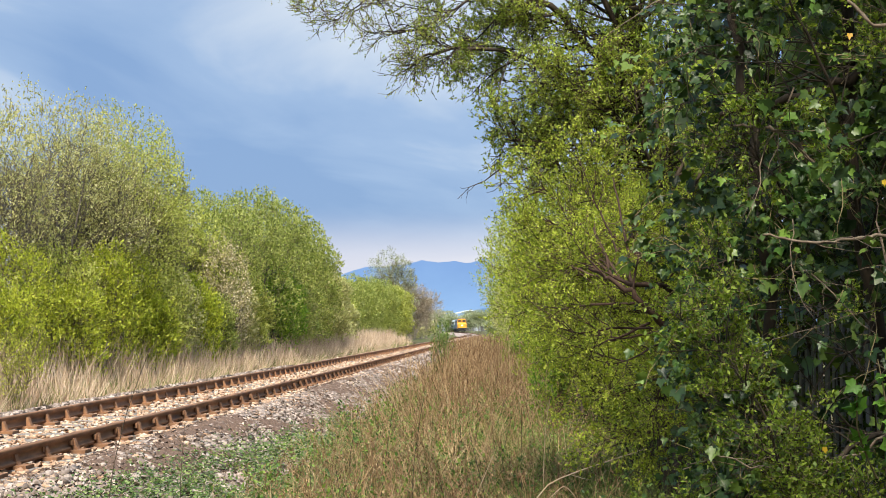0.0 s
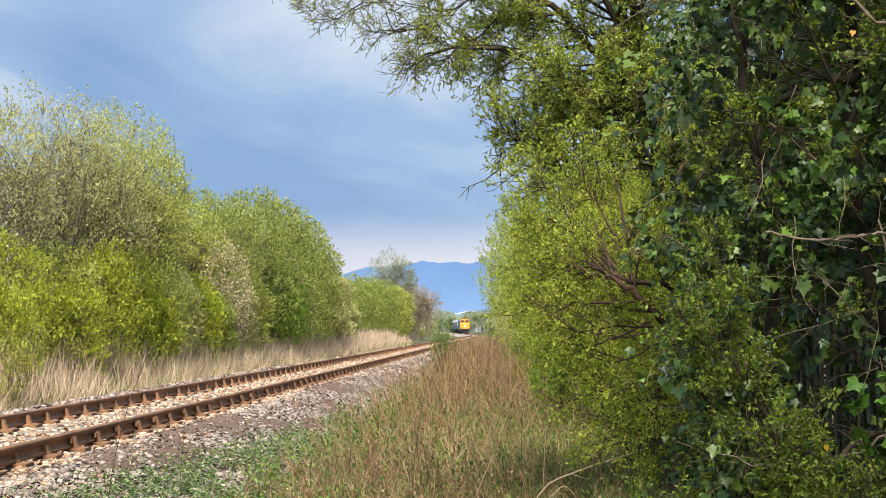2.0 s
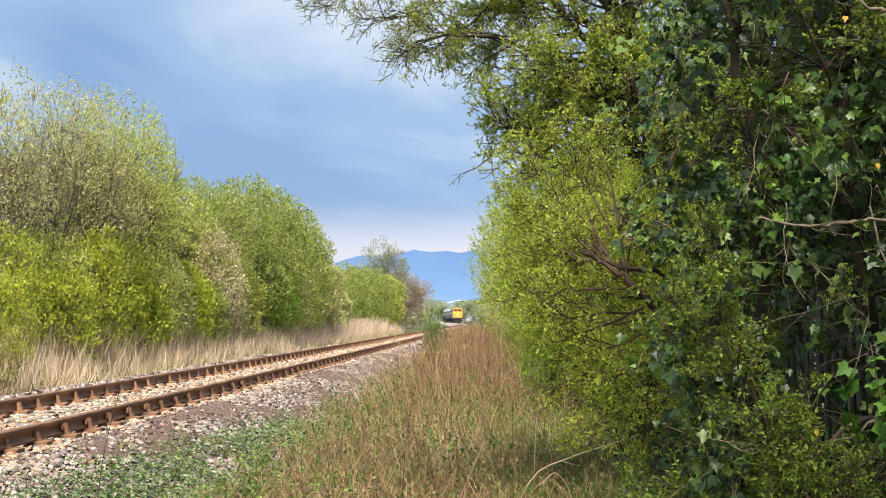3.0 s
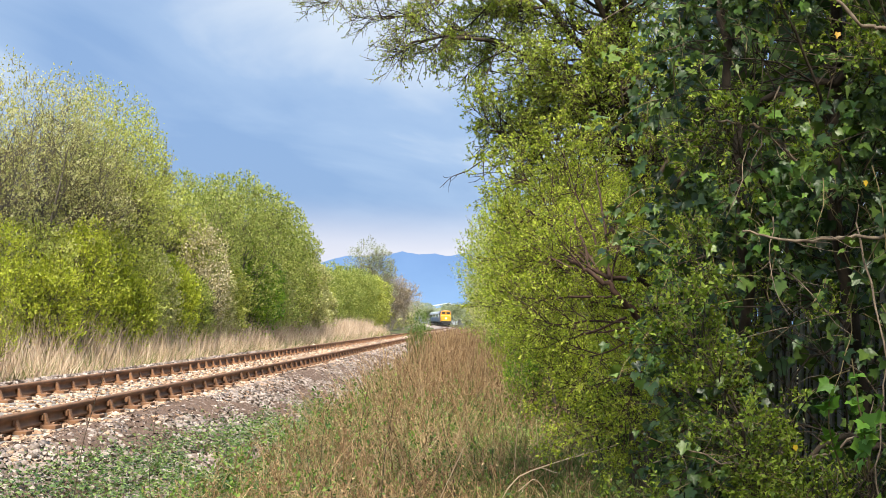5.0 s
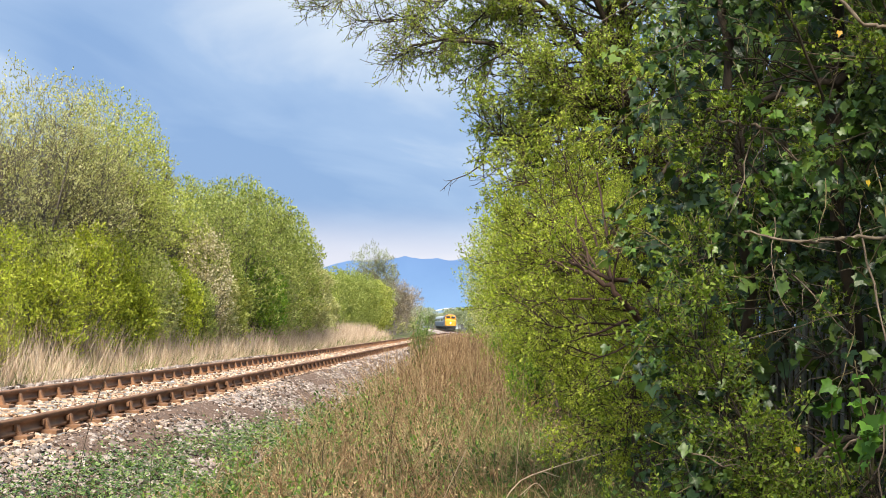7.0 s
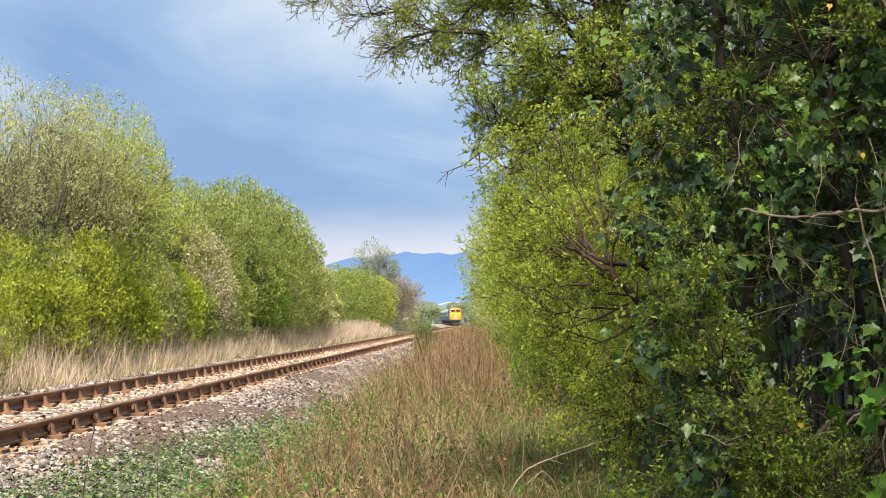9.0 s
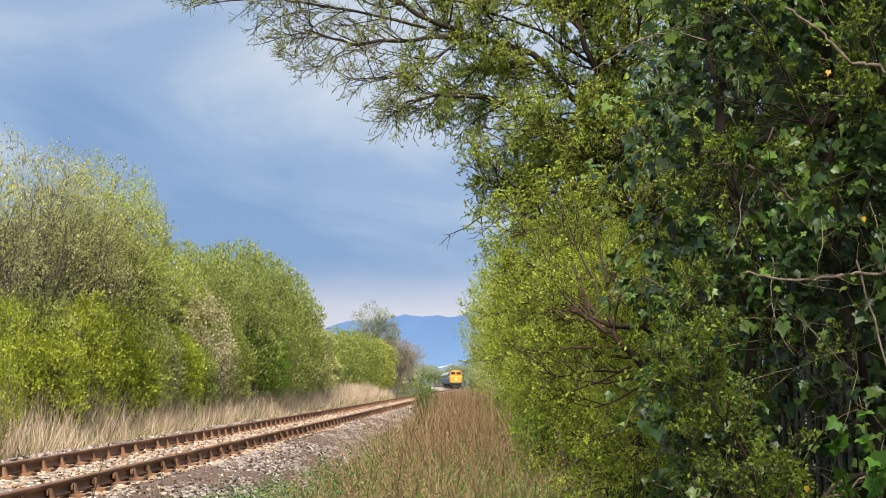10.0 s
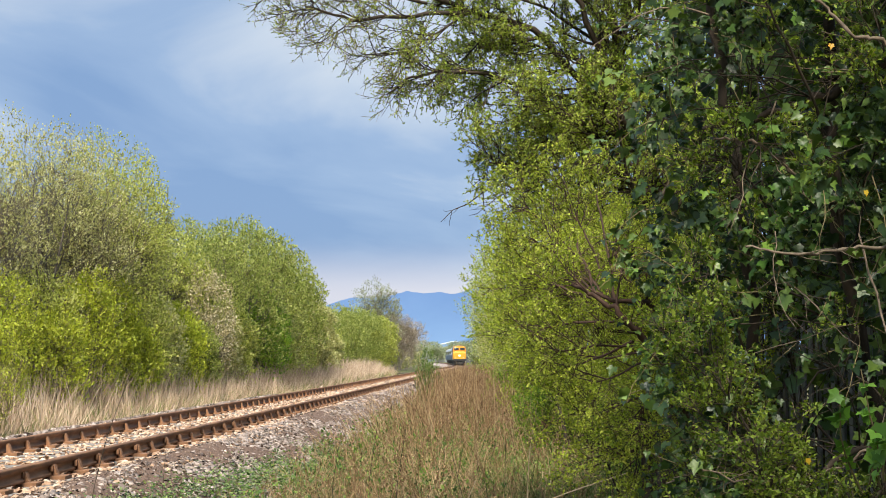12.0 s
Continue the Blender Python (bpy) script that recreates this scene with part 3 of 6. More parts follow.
def make_single_stones(bed):
    """The nearest stones of the shoulder, each on its own."""
    rng = np.random.default_rng(15)
    shapes = []
    for k in range(8):
        bm = bmesh.new()
        bmesh.ops.create_icosphere(bm, subdivisions=1, radius=0.5)
        cut = unit(rng.normal(size=(7, 3)))
        for v in bm.verts:
            p = np.array(v.co)
            for c in cut:
                p = p - c * max(float(p @ c) - 0.33, 0.0)
            v.co = p * (1.1, 0.9, 0.75)
        me = bpy.data.meshes.new("stone")
        bm.to_mesh(me); bm.free()
        me.materials.append(M_STONE_ONE)
        shapes.append(me)
    for k in range(290):
        u, y = rng.uniform(1.2, 2.25), 9.3 + 3.6 * rng.uniform() ** 1.3
        d = rng.uniform(0.045, 0.085)
        ob = part("stone", shapes[k % 8], None, bed)
        ob.matrix_basis = pose(float(mid(y)) + u, y, float(bed_z(u, y)) + 0.2 * d, rng.uniform(-30, 30), rng.uniform(-30, 30), rng.uniform(0, 360)) @ Matrix.Scale(d, 4)


def make_soil():
    """Dark trodden soil lying over the stones of the shoulder."""
    us, ys = np.linspace(0.9, 2.25, 46), np.linspace(8, 46, 620)
    U, Y = np.meshgrid(us, ys)
    rng = np.random.default_rng(6)
    m = soil_patch(U, Y) + 0.2 * lump(U * 19, Y * 13)
    z = bed_z(U, Y) + np.clip(m * 0.08, -0.03, 0.022) + 0.009 * rng.normal(size=U.shape)
    v = np.stack([mid(Y) + U, Y, z], -1)
    n, k = U.shape
    i = (np.arange(n - 1)[:, None] * k + np.arange(k - 1)[None]).ravel()
    tagged(part("soil", np_mesh("soil", v.reshape(-1, 3), [np.stack([i, i + 1, i + k + 1, i + k], -1)]), M_SOIL, None, "", True), "patches of dark brown soil on the stone shoulder", "soil", kind="structure")


RAIL_PROFILE = [(-0.035, 0.0), (-0.037, -0.012), (-0.036, -0.042), (-0.011, -0.054), (-0.011, -0.108), (-0.034, -0.118), (-0.035, -0.145),
                (0.035, -0.145), (0.034, -0.118), (0.011, -0.108), (0.011, -0.054), (0.036, -0.042), (0.037, -0.012), (0.035, 0.0)]


def make_track():
    track = thing("railway_track", pose(0, 0, 0), "single line of rusty bullhead rails in chairs on old sleepers", "railway track", kind="structure")
    ys = np.concatenate([np.arange(-60, 132, 3.0), np.arange(132, 470, 4.0)])
    for side in (-0.752, 0.752):
        prof = [(u + side, z) for u, z in RAIL_PROFILE]
        v, q = along(prof, ys, True)
        part("rail", np_mesh("rail", v, [q]), M_RUST, track, "rust-brown steel rail")
    bm = bmesh.new()
    box(bm, (2.55, 0.25, 0.13), (0, 0, -0.245), 0.012)
    sleeper = bpy.data.meshes.new("sleeper")
    bm.to_mesh(sleeper); bm.free()
    sleeper.materials.append(M_SLEEPER)
    # a cast chair: base plate, two jaws, and a key driven in on the outside
    bm = bmesh.new()
    box(bm, (0.36, 0.19, 0.035), (0, 0, -0.165))
    for side in (-1, 1):
        # a curved jaw, leaning against the rail
        out = [(0.032, -0.045), (0.046, -0.043), (0.06, -0.07), (0.074, -0.11), (0.105, -0.165), (0.032, -0.165)]
        rings = [[bm.verts.new((side * a, yy, b)) for a, b in out] for yy in (-0.032, 0.032)]
        for k in range(6):
            bm.faces.new((rings[0][k], rings[0][(k + 1) % 6], rings[1][(k + 1) % 6], rings[1][k]))
        bm.faces.new(rings[0][::-1]); bm.faces.new(rings[1])
    box(bm, (0.03, 0.14, 0.05), (0.035, 0.0, -0.08))
    bmesh.ops.recalc_face_normals(bm, faces=bm.faces)
    chair = bpy.data.meshes.new("rail_chair")
    bm.to_mesh(chair); bm.free()
    chair.materials.append(M_RUST)
    rng = np.random.default_rng(8)
    for k in range(-50, 150):
        y = 6.0 + k * SLEEPER_STEP
        s = part("sleeper", sleeper, None, track)
        s.matrix_basis = pose(float(mid(y)) + rng.normal() * 0.012, y, rng.normal() * 0.004 + 0.004, 0, 0, rng.normal() * 0.4)
        for side, turn in ((0.752, 0), (-0.752, 180)):
            c = part("rail_chair", chair, None, s)
            c.matrix_basis = pose(side, 0, 0, 0, 0, turn)


make_ground()
ballast_bed = make_ballast()
make_soil()
make_track()

# ---- distance ----


def make_hills():
    rng = np.random.default_rng(3)
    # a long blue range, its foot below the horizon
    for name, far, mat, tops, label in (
            ("mountain_range", 4300.0, hill_mat("hazed_mountain_glow", (0.145, 0.25, 0.455), (0.205, 0.335, 0.53)),
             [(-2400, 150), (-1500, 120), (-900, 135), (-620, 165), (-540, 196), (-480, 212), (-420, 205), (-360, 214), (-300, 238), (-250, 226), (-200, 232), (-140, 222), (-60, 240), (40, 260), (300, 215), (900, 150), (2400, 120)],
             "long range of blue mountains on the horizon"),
            ("mountain_foothill", 3300.0, hill_mat("hazed_foothill_glow", (0.11, 0.205, 0.38), (0.14, 0.25, 0.43)),
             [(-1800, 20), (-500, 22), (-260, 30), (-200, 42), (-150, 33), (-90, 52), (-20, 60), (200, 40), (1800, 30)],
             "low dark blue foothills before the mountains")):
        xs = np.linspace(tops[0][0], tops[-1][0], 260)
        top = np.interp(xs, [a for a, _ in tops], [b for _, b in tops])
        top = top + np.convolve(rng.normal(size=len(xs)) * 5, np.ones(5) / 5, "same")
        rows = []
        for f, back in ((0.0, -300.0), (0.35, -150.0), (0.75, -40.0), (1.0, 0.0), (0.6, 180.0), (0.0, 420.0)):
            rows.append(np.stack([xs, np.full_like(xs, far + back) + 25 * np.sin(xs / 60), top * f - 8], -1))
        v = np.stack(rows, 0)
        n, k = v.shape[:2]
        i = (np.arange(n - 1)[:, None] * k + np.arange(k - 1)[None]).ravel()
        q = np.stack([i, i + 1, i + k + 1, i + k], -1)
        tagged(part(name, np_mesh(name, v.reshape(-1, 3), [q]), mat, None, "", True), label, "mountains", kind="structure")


make_hills()

# ---- trees and shrubs ----


def plant(name, label, category, base, seed, height, radius, stems, bark, leaf, group="", leaf_size=0.05, n1=8, n2=7, n3=5, per_twig=9, lean=0.35, low=0.15,
          squash=1.0, shape=SMALL, stem_r=0.05, twig_r=0.004, up=0.12, shift=(0.0, 0.0), twig_len=0.16, crown_name="crown", ragged=0.22, leafless=0.0, show=0.3, zlo=0.0, shell=0, per_shoot=6, pockets=0.0):
    """A tree or shrub of many stems: limbs, branches, twigs and leaves, kept within an uneven crown."""
    rng = np.random.default_rng(seed)
    x, y = base
    z = float(ground_z(x, y)) - 0.03
    root = thing(name, pose(x, y, z), label, category, group)
    H = height - z
    az = rng.uniform(0, 2 * np.pi, stems)
    p = np.stack([np.cos(az) * radius * 0.18, np.sin(az) * radius * 0.18, np.zeros(stems)], -1) * rng.uniform(0.2, 1.3, (stems, 1))
    out = rng.uniform(0.1, 1.0, stems) * min(lean, 0.6 * radius / H)
    d = np.stack([np.cos(az) * out, np.sin(az) * out, np.ones(stems)], -1)
    s0 = grow(rng, p, d, H * rng.uniform(0.5, 0.8, stems), stem_r * rng.uniform(0.6, 1.2, stems), 8, up * 0.4, 0.07, 0.2)
    s1 = sprout(rng, *s0, n1, low, 1.0, 50, max(radius, H * 0.26), 5, 0.5, up * 1.5, 0.12, 0.35, twig_r * 2, fade=0.25)
    s2 = sprout(rng, *s1, n2, 0.15, 1.0, 46, max(radius * 0.42, H * 0.1), 4, 0.6, up, 0.15, 0.4, twig_r * 1.3)
    s3 = sprout(rng, *s2, n3, 0.2, 1.0, 38, twig_len * 1.7, 2, 0.7, up, 0.2, 0.5, twig_r)
    c = np.array([shift[0], shift[1], H * (0.52 + zlo / 2)])

    def inside(P):
        q = (P - c) / np.array([radius, radius * squash, H * 0.5 * (1 - zlo)])
        w = 1 + ragged * (np.sin(P[:, 0] * 5.3 / radius + seed) * np.cos(P[:, 2] * 6.1 / radius + seed * 1.7) + 0.5 * np.sin(P[:, 1] * 9 / radius + P[:, 2] * 8 / radius))
        # boxier than a ball, so that it stands like a clump
        return (np.abs(q) ** 2.6).sum(-1) < w
    keep2 = inside(s2[0][:, -1])
    s2 = (s2[0][keep2], s2[1][keep2])
    keep3 = inside(s3[0][:, -1])
    s3 = (s3[0][keep3], s3[1][keep3])
    keep1 = inside(c + (s1[0][:, -1] - c) * 0.82)
    s1 = (s1[0][keep1], s1[1][keep1])
    v, q = merge([tubes(*s0, 6), tubes(*s1, 3)] + ([tubes(s2[0][:, ::3], s2[1][:, ::3], 3)] if y < 80 or show > 0.9 else []))
    part("trunk", np_mesh("trunk", v, q), bark, root, "", True)
    few = rng.uniform(size=len(s3[0])) < show
    tv, tq = tubes(s3[0][few], s3[1][few], 3)
    tagged(part("branchwork", np_mesh("branchwork", tv, [tq]), M_TWIG if leafless < 0.5 else bark, root), kind="stuff")
    lp, ld = on_twigs(rng, s3[0], per_twig)
    lp2, ld2 = on_twigs(rng, s2[0], per_twig)
    lp, ld = np.concatenate([lp, lp2]), np.concatenate([ld, ld2])
    if shell:
        # the outermost shoots, close together, that round the crown off
        q = unit(rng.normal(size=(shell, 3)) + np.array([0, 0, 0.25]))
        q = q / ((np.abs(q) ** 2.4).sum(-1) ** (1 / 2.4))[:, None]
        swell = 0.86 + 0.13 * np.sin(q[:, 0] * 5 + seed) * np.cos(q[:, 2] * 6 + q[:, 1] * 4 + seed) + 0.06 * np.sin(q[:, 0] * 13 + q[:, 2] * 15 + seed) - 0.3 * rng.uniform(0, 1, shell) ** 2
        P = c + q * swell[:, None] * np.array([radius, radius * squash, H * 0.49 * (1 - zlo)])
        # hollows between the sprays of shoots
        w = P * 4.6 / np.sqrt(radius)
        hollow = np.sin(w[:, 0] + seed) * np.sin(w[:, 1] * 0.8 + 2 * seed) + np.sin(w[:, 2] * 1.3 + w[:, 0] * 0.6 + 3 * seed) * 0.8
        keep = hollow > -1.6 + 1.6 * pockets + 0.35 * rng.normal(size=shell)
        P, q = P[keep], q[keep]
        shell = len(P)
        sh = grow(rng, P, q + np.array([0, 0, 0.95]) + 0.35 * rng.normal(size=q.shape), twig_len * rng.uniform(0.7, 1.7, shell), twig_r, 3, up, 0.15, 0.5)
        tv2, tq2 = tubes(sh[0][::7, ::2], sh[1][::7, ::2], 3)
        tagged(part("branchwork", np_mesh("branchwork", tv2, [tq2]), M_TWIG, root), kind="stuff")
        a, e = on_twigs(rng, sh[0], per_shoot)
        lp, ld = np.concatenate([lp, a]), np.concatenate([ld, e])
    if leafless:
        k = rng.uniform(size=len(lp)) > leafless
        lp, ld = lp[k], ld[k]
    lv, lq = leaves(rng, lp, ld + 0.3 * Z3, leaf_size * rng.uniform(0.6, 1.3, len(lp)), shape)
    part(crown_name, np_mesh(crown_name, lv, [lq]), leaf, root)
    return root


G_LEFT = "trees beyond the track"
WIL = "multi-stemmed willow with fresh yellow-green leaves beyond the track"
THIN = "tall thin-leaved willow, grey twigs showing, beyond the track"
DENSE = "dense rounded willow in fresh leaf beyond the track"
for k, (bx, by, hh, rr, mat, label, low) in enumerate((
        (-11.5, 26.2, 6.1, 1.9, M_WILLOW_GREY, THIN, 0.15), (-11.0, 29.0, 6.6, 1.8, M_WILLOW_GREY, THIN, 0.15),
        (-10.7, 31.3, 6.4, 1.7, M_WILLOW_GREY, WIL, 0.22), (-10.5, 33.3, 6.9, 1.65, M_WILLOW, WIL, 0.2), (-10.6, 36.0, 6.7, 1.2, M_WILLOW, WIL, 0.15),
        (-12.2, 37.0, 6.3, 2.4, M_WILLOW_GREY, THIN, 0.1), (-11.4, 41.5, 5.7, 1.9, M_WILLOW, WIL, 0.1), (-10.9, 44.5, 5.7, 2.1, M_WILLOW_GREEN, DENSE, 0.06),
        (-10.7, 49.0, 6.3, 2.3, M_WILLOW_GREEN, DENSE, 0.05), (-10.5, 54.0, 6.4, 2.4, M_WILLOW_GREEN, DENSE, 0.05), (-10.5, 60.0, 5.9, 2.2, M_WILLOW_GREEN, DENSE, 0.05),
        (-10.7, 66.5, 4.3, 1.9, M_WILLOW_GREY, DENSE, 0.05), (-11.4, 75.0, 2.8, 2.0, M_WILLOW_GREY, DENSE, 0.05))):
    near, dense = bx > -11.2, label == DENSE
    plant("willow_tree", label, "tree", (bx, by), 11 + k, hh * (0.99 if dense else 0.97), rr * 1.08, 14, M_BARK, mat, G_LEFT, 0.0019 * by * (1.0 if near else 1.2), 9, 8, 5, 2 if near else 1, 0.5,
          low, stem_r=0.042 if dense else 0.06, ragged=0.08 if dense else 0.2, shape=SPRAY, show=0.3, twig_len=0.2, twig_r=0.006, zlo=0.0 if dense else 0.22 if by < 37 else 0.1, shell=6500 if dense else 3400, per_shoot=3, pockets=0.32 if dense else 0.5)
plant("blossoming_shrub", "shrub with pale pinkish-white catkins before the willows", "shrub", (-9.6, 41.5), 18, 3.9, 0.95, 8, M_BARK, M_BLOSSOM, "", 0.075, 8, 7, 5, 2, 0.35, shape=SPRAY, shell=1700, per_shoot=3, pockets=0.5)
for k, (bx, by, hh, rr, mat) in enumerate((
        (-10.3, 25.5, 2.7, 1.1, M_YELLOW), (-11.2, 23.2, 2.6, 1.1, M_YELLOW), (-9.7, 29.5, 2.8, 0.9, M_YELLOW), (-9.7, 50.5, 3.4, 1.3, M_FRESH), (-9.8, 34.0, 2.6, 1.0, M_WILLOW),
        (-9.9, 45.0, 2.8, 1.2, M_WILLOW), (-9.8, 38.0, 2.4, 1.0, M_YELLOW), (-10.1, 27.6, 2.7, 1.0, M_WILLOW), (-9.9, 31.6, 2.9, 0.9, M_YELLOW), (-9.9, 36.0, 2.5, 0.9, M_WILLOW_GREY),
        (-9.9, 43.2, 2.7, 1.1, M_WILLOW_GREY), (-10.6, 24.0, 2.5, 1.0, M_WILLOW), (-10.2, 57.0, 3.0, 1.2, M_WILLOW_GREY), (-9.9, 24.3, 1.8, 0.8, M_YELLOW), (-9.7, 27.3, 1.9, 0.8, M_YELLOW),
        (-9.6, 32.8, 1.8, 0.8, M_YELLOW), (-9.7, 40.0, 1.9, 0.8, M_WILLOW_GREEN), (-10.4, 66.0, 3.4, 1.4, M_WILLOW_GREY))):
    plant("shrub", "bushy yellow-green shrub at the foot of the willows", "shrub", (bx, by), 30 + k, hh, rr, 10, M_BARK, mat, "shrubs beyond the track", 0.0023 * by, 7, 5, 4, 2, 0.3, 0.05, shape=SPRAY, shell=1900,
          twig_len=0.24, per_shoot=4, pockets=0.25)
plant("tall_weed", "loose clump of yellow-green shoots before the reeds", "weed", (-8.2, 20.8), 29, 1.35, 0.5, 9, M_TWIG, M_YELLOW, "", 0.035, 6, 4, 3, 3, 0.5, 0.2, stem_r=0.008, twig_r=0.003, shape=TRI)
FAR = "trees along the line farther off"
BUSH = "rounded yellow-green willow bush farther along the line"
for k, (bx, by, hh, rr, mat) in enumerate(((-13.6, 92.0, 4.7, 3.0, M_WILLOW_GREEN), (-13.0, 100.0, 4.8, 3.0, M_WILLOW_GREEN), (-12.4, 110.0, 5.2, 2.7, M_WILLOW_GREEN), (-12.0, 119.0, 4.6, 2.6, M_WILLOW),
                                                (-12.6, 84.0, 3.2, 2.2, M_WILLOW), (-13.6, 138.0, 3.2, 2.2, M_WILLOW))):
    plant("willow_tree", BUSH, "tree", (bx, by), 41 + k, hh, rr, 11, M_BARK, mat, FAR, 0.0013 * by, 8, 7, 5, 3, 0.6, 0.03, shape=SPRAY, twig_len=0.3, show=0.2, shell=5000, per_shoot=3, pockets=0.4, ragged=0.1)
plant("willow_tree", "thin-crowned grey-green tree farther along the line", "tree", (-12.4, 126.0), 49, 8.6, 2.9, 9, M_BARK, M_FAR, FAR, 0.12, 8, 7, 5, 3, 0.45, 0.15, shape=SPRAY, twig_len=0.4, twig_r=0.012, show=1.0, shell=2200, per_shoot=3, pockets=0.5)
plant("bare_tree", "brown, still leafless tree farther along the line", "tree", (-12.6, 156.0), 55, 6.2, 4.2, 12, M_BARK_BUD, M_BUDS, FAR, 0.13, 9, 7, 5, 2, 0.4, 0.05, twig_len=0.4, twig_r=0.014, show=1.0, shape=SPRAY, shell=1100, per_shoot=3, pockets=0.4)
plant("bare_tree", "brown, still leafless tree farther along the line", "tree", (-13.2, 182.0), 56, 5.2, 3.2, 10, M_BARK_BUD, M_BUDS, FAR, 0.15, 8, 7, 4, 2, 0.4, 0.05, twig_len=0.4, twig_r=0.016, show=1.0, shape=SPRAY, shell=800, per_shoot=3)
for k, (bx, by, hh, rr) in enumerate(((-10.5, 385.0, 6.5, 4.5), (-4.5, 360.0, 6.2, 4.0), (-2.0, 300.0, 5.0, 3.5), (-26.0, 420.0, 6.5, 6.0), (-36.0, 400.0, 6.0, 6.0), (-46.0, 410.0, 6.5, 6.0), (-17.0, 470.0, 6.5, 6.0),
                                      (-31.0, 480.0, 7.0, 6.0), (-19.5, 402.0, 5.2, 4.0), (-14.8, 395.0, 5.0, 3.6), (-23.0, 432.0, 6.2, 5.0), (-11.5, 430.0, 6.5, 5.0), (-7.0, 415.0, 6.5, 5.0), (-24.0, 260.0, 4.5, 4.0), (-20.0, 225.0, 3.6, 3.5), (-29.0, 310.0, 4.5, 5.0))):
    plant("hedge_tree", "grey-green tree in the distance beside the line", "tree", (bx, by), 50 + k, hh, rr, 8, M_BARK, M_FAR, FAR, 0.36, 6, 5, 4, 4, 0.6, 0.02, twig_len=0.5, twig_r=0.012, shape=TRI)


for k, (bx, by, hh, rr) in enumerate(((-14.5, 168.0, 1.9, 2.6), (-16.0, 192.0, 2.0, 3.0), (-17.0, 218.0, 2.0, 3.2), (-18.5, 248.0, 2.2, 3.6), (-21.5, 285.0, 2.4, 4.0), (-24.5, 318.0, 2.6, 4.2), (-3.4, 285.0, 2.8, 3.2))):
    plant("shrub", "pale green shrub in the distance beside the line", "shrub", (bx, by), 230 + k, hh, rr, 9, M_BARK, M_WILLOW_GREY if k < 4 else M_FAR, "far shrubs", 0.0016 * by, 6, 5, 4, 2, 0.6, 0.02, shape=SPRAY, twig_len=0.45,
          twig_r=0.012, shell=1100, per_shoot=3)


def make_shed():
    """A long pale-roofed works far off, showing over the trees."""
    shed = thing("industrial_shed", pose(-23.0, 640.0, -1.8, 0, 0, 8), "long pale-roofed industrial shed in the far distance", "building")
    bm = bmesh.new()
    box(bm, (22, 30, 8.2), (0, 0, 4.1), 0.05)
    part("wall", bm, plain_mat("pale_cladding", (0.42, 0.46, 0.5), 0.6, 0.0, 0.1, 0.3), shed)
    bm = bmesh.new()
    for s in (-1, 1):
        box(bm, (11.6, 30.6, 0.25), (s * 5.6, 0, 9.6), 0.03, Matrix.Rotation(radians(13 * s), 4, "Y"))
    part("roof", bm, plain_mat("pale_roof_sheet", (0.62, 0.66, 0.7), 0.5, 0.0, 0.1, 0.3), shed)
    for x in (-7, 0, 7):
        bm = bmesh.new()
        box(bm, (4, 0.2, 4.5), (x, -15.05, 2.3), 0.02)
        part("roller_door", bm, M_GALV, shed)


make_shed()

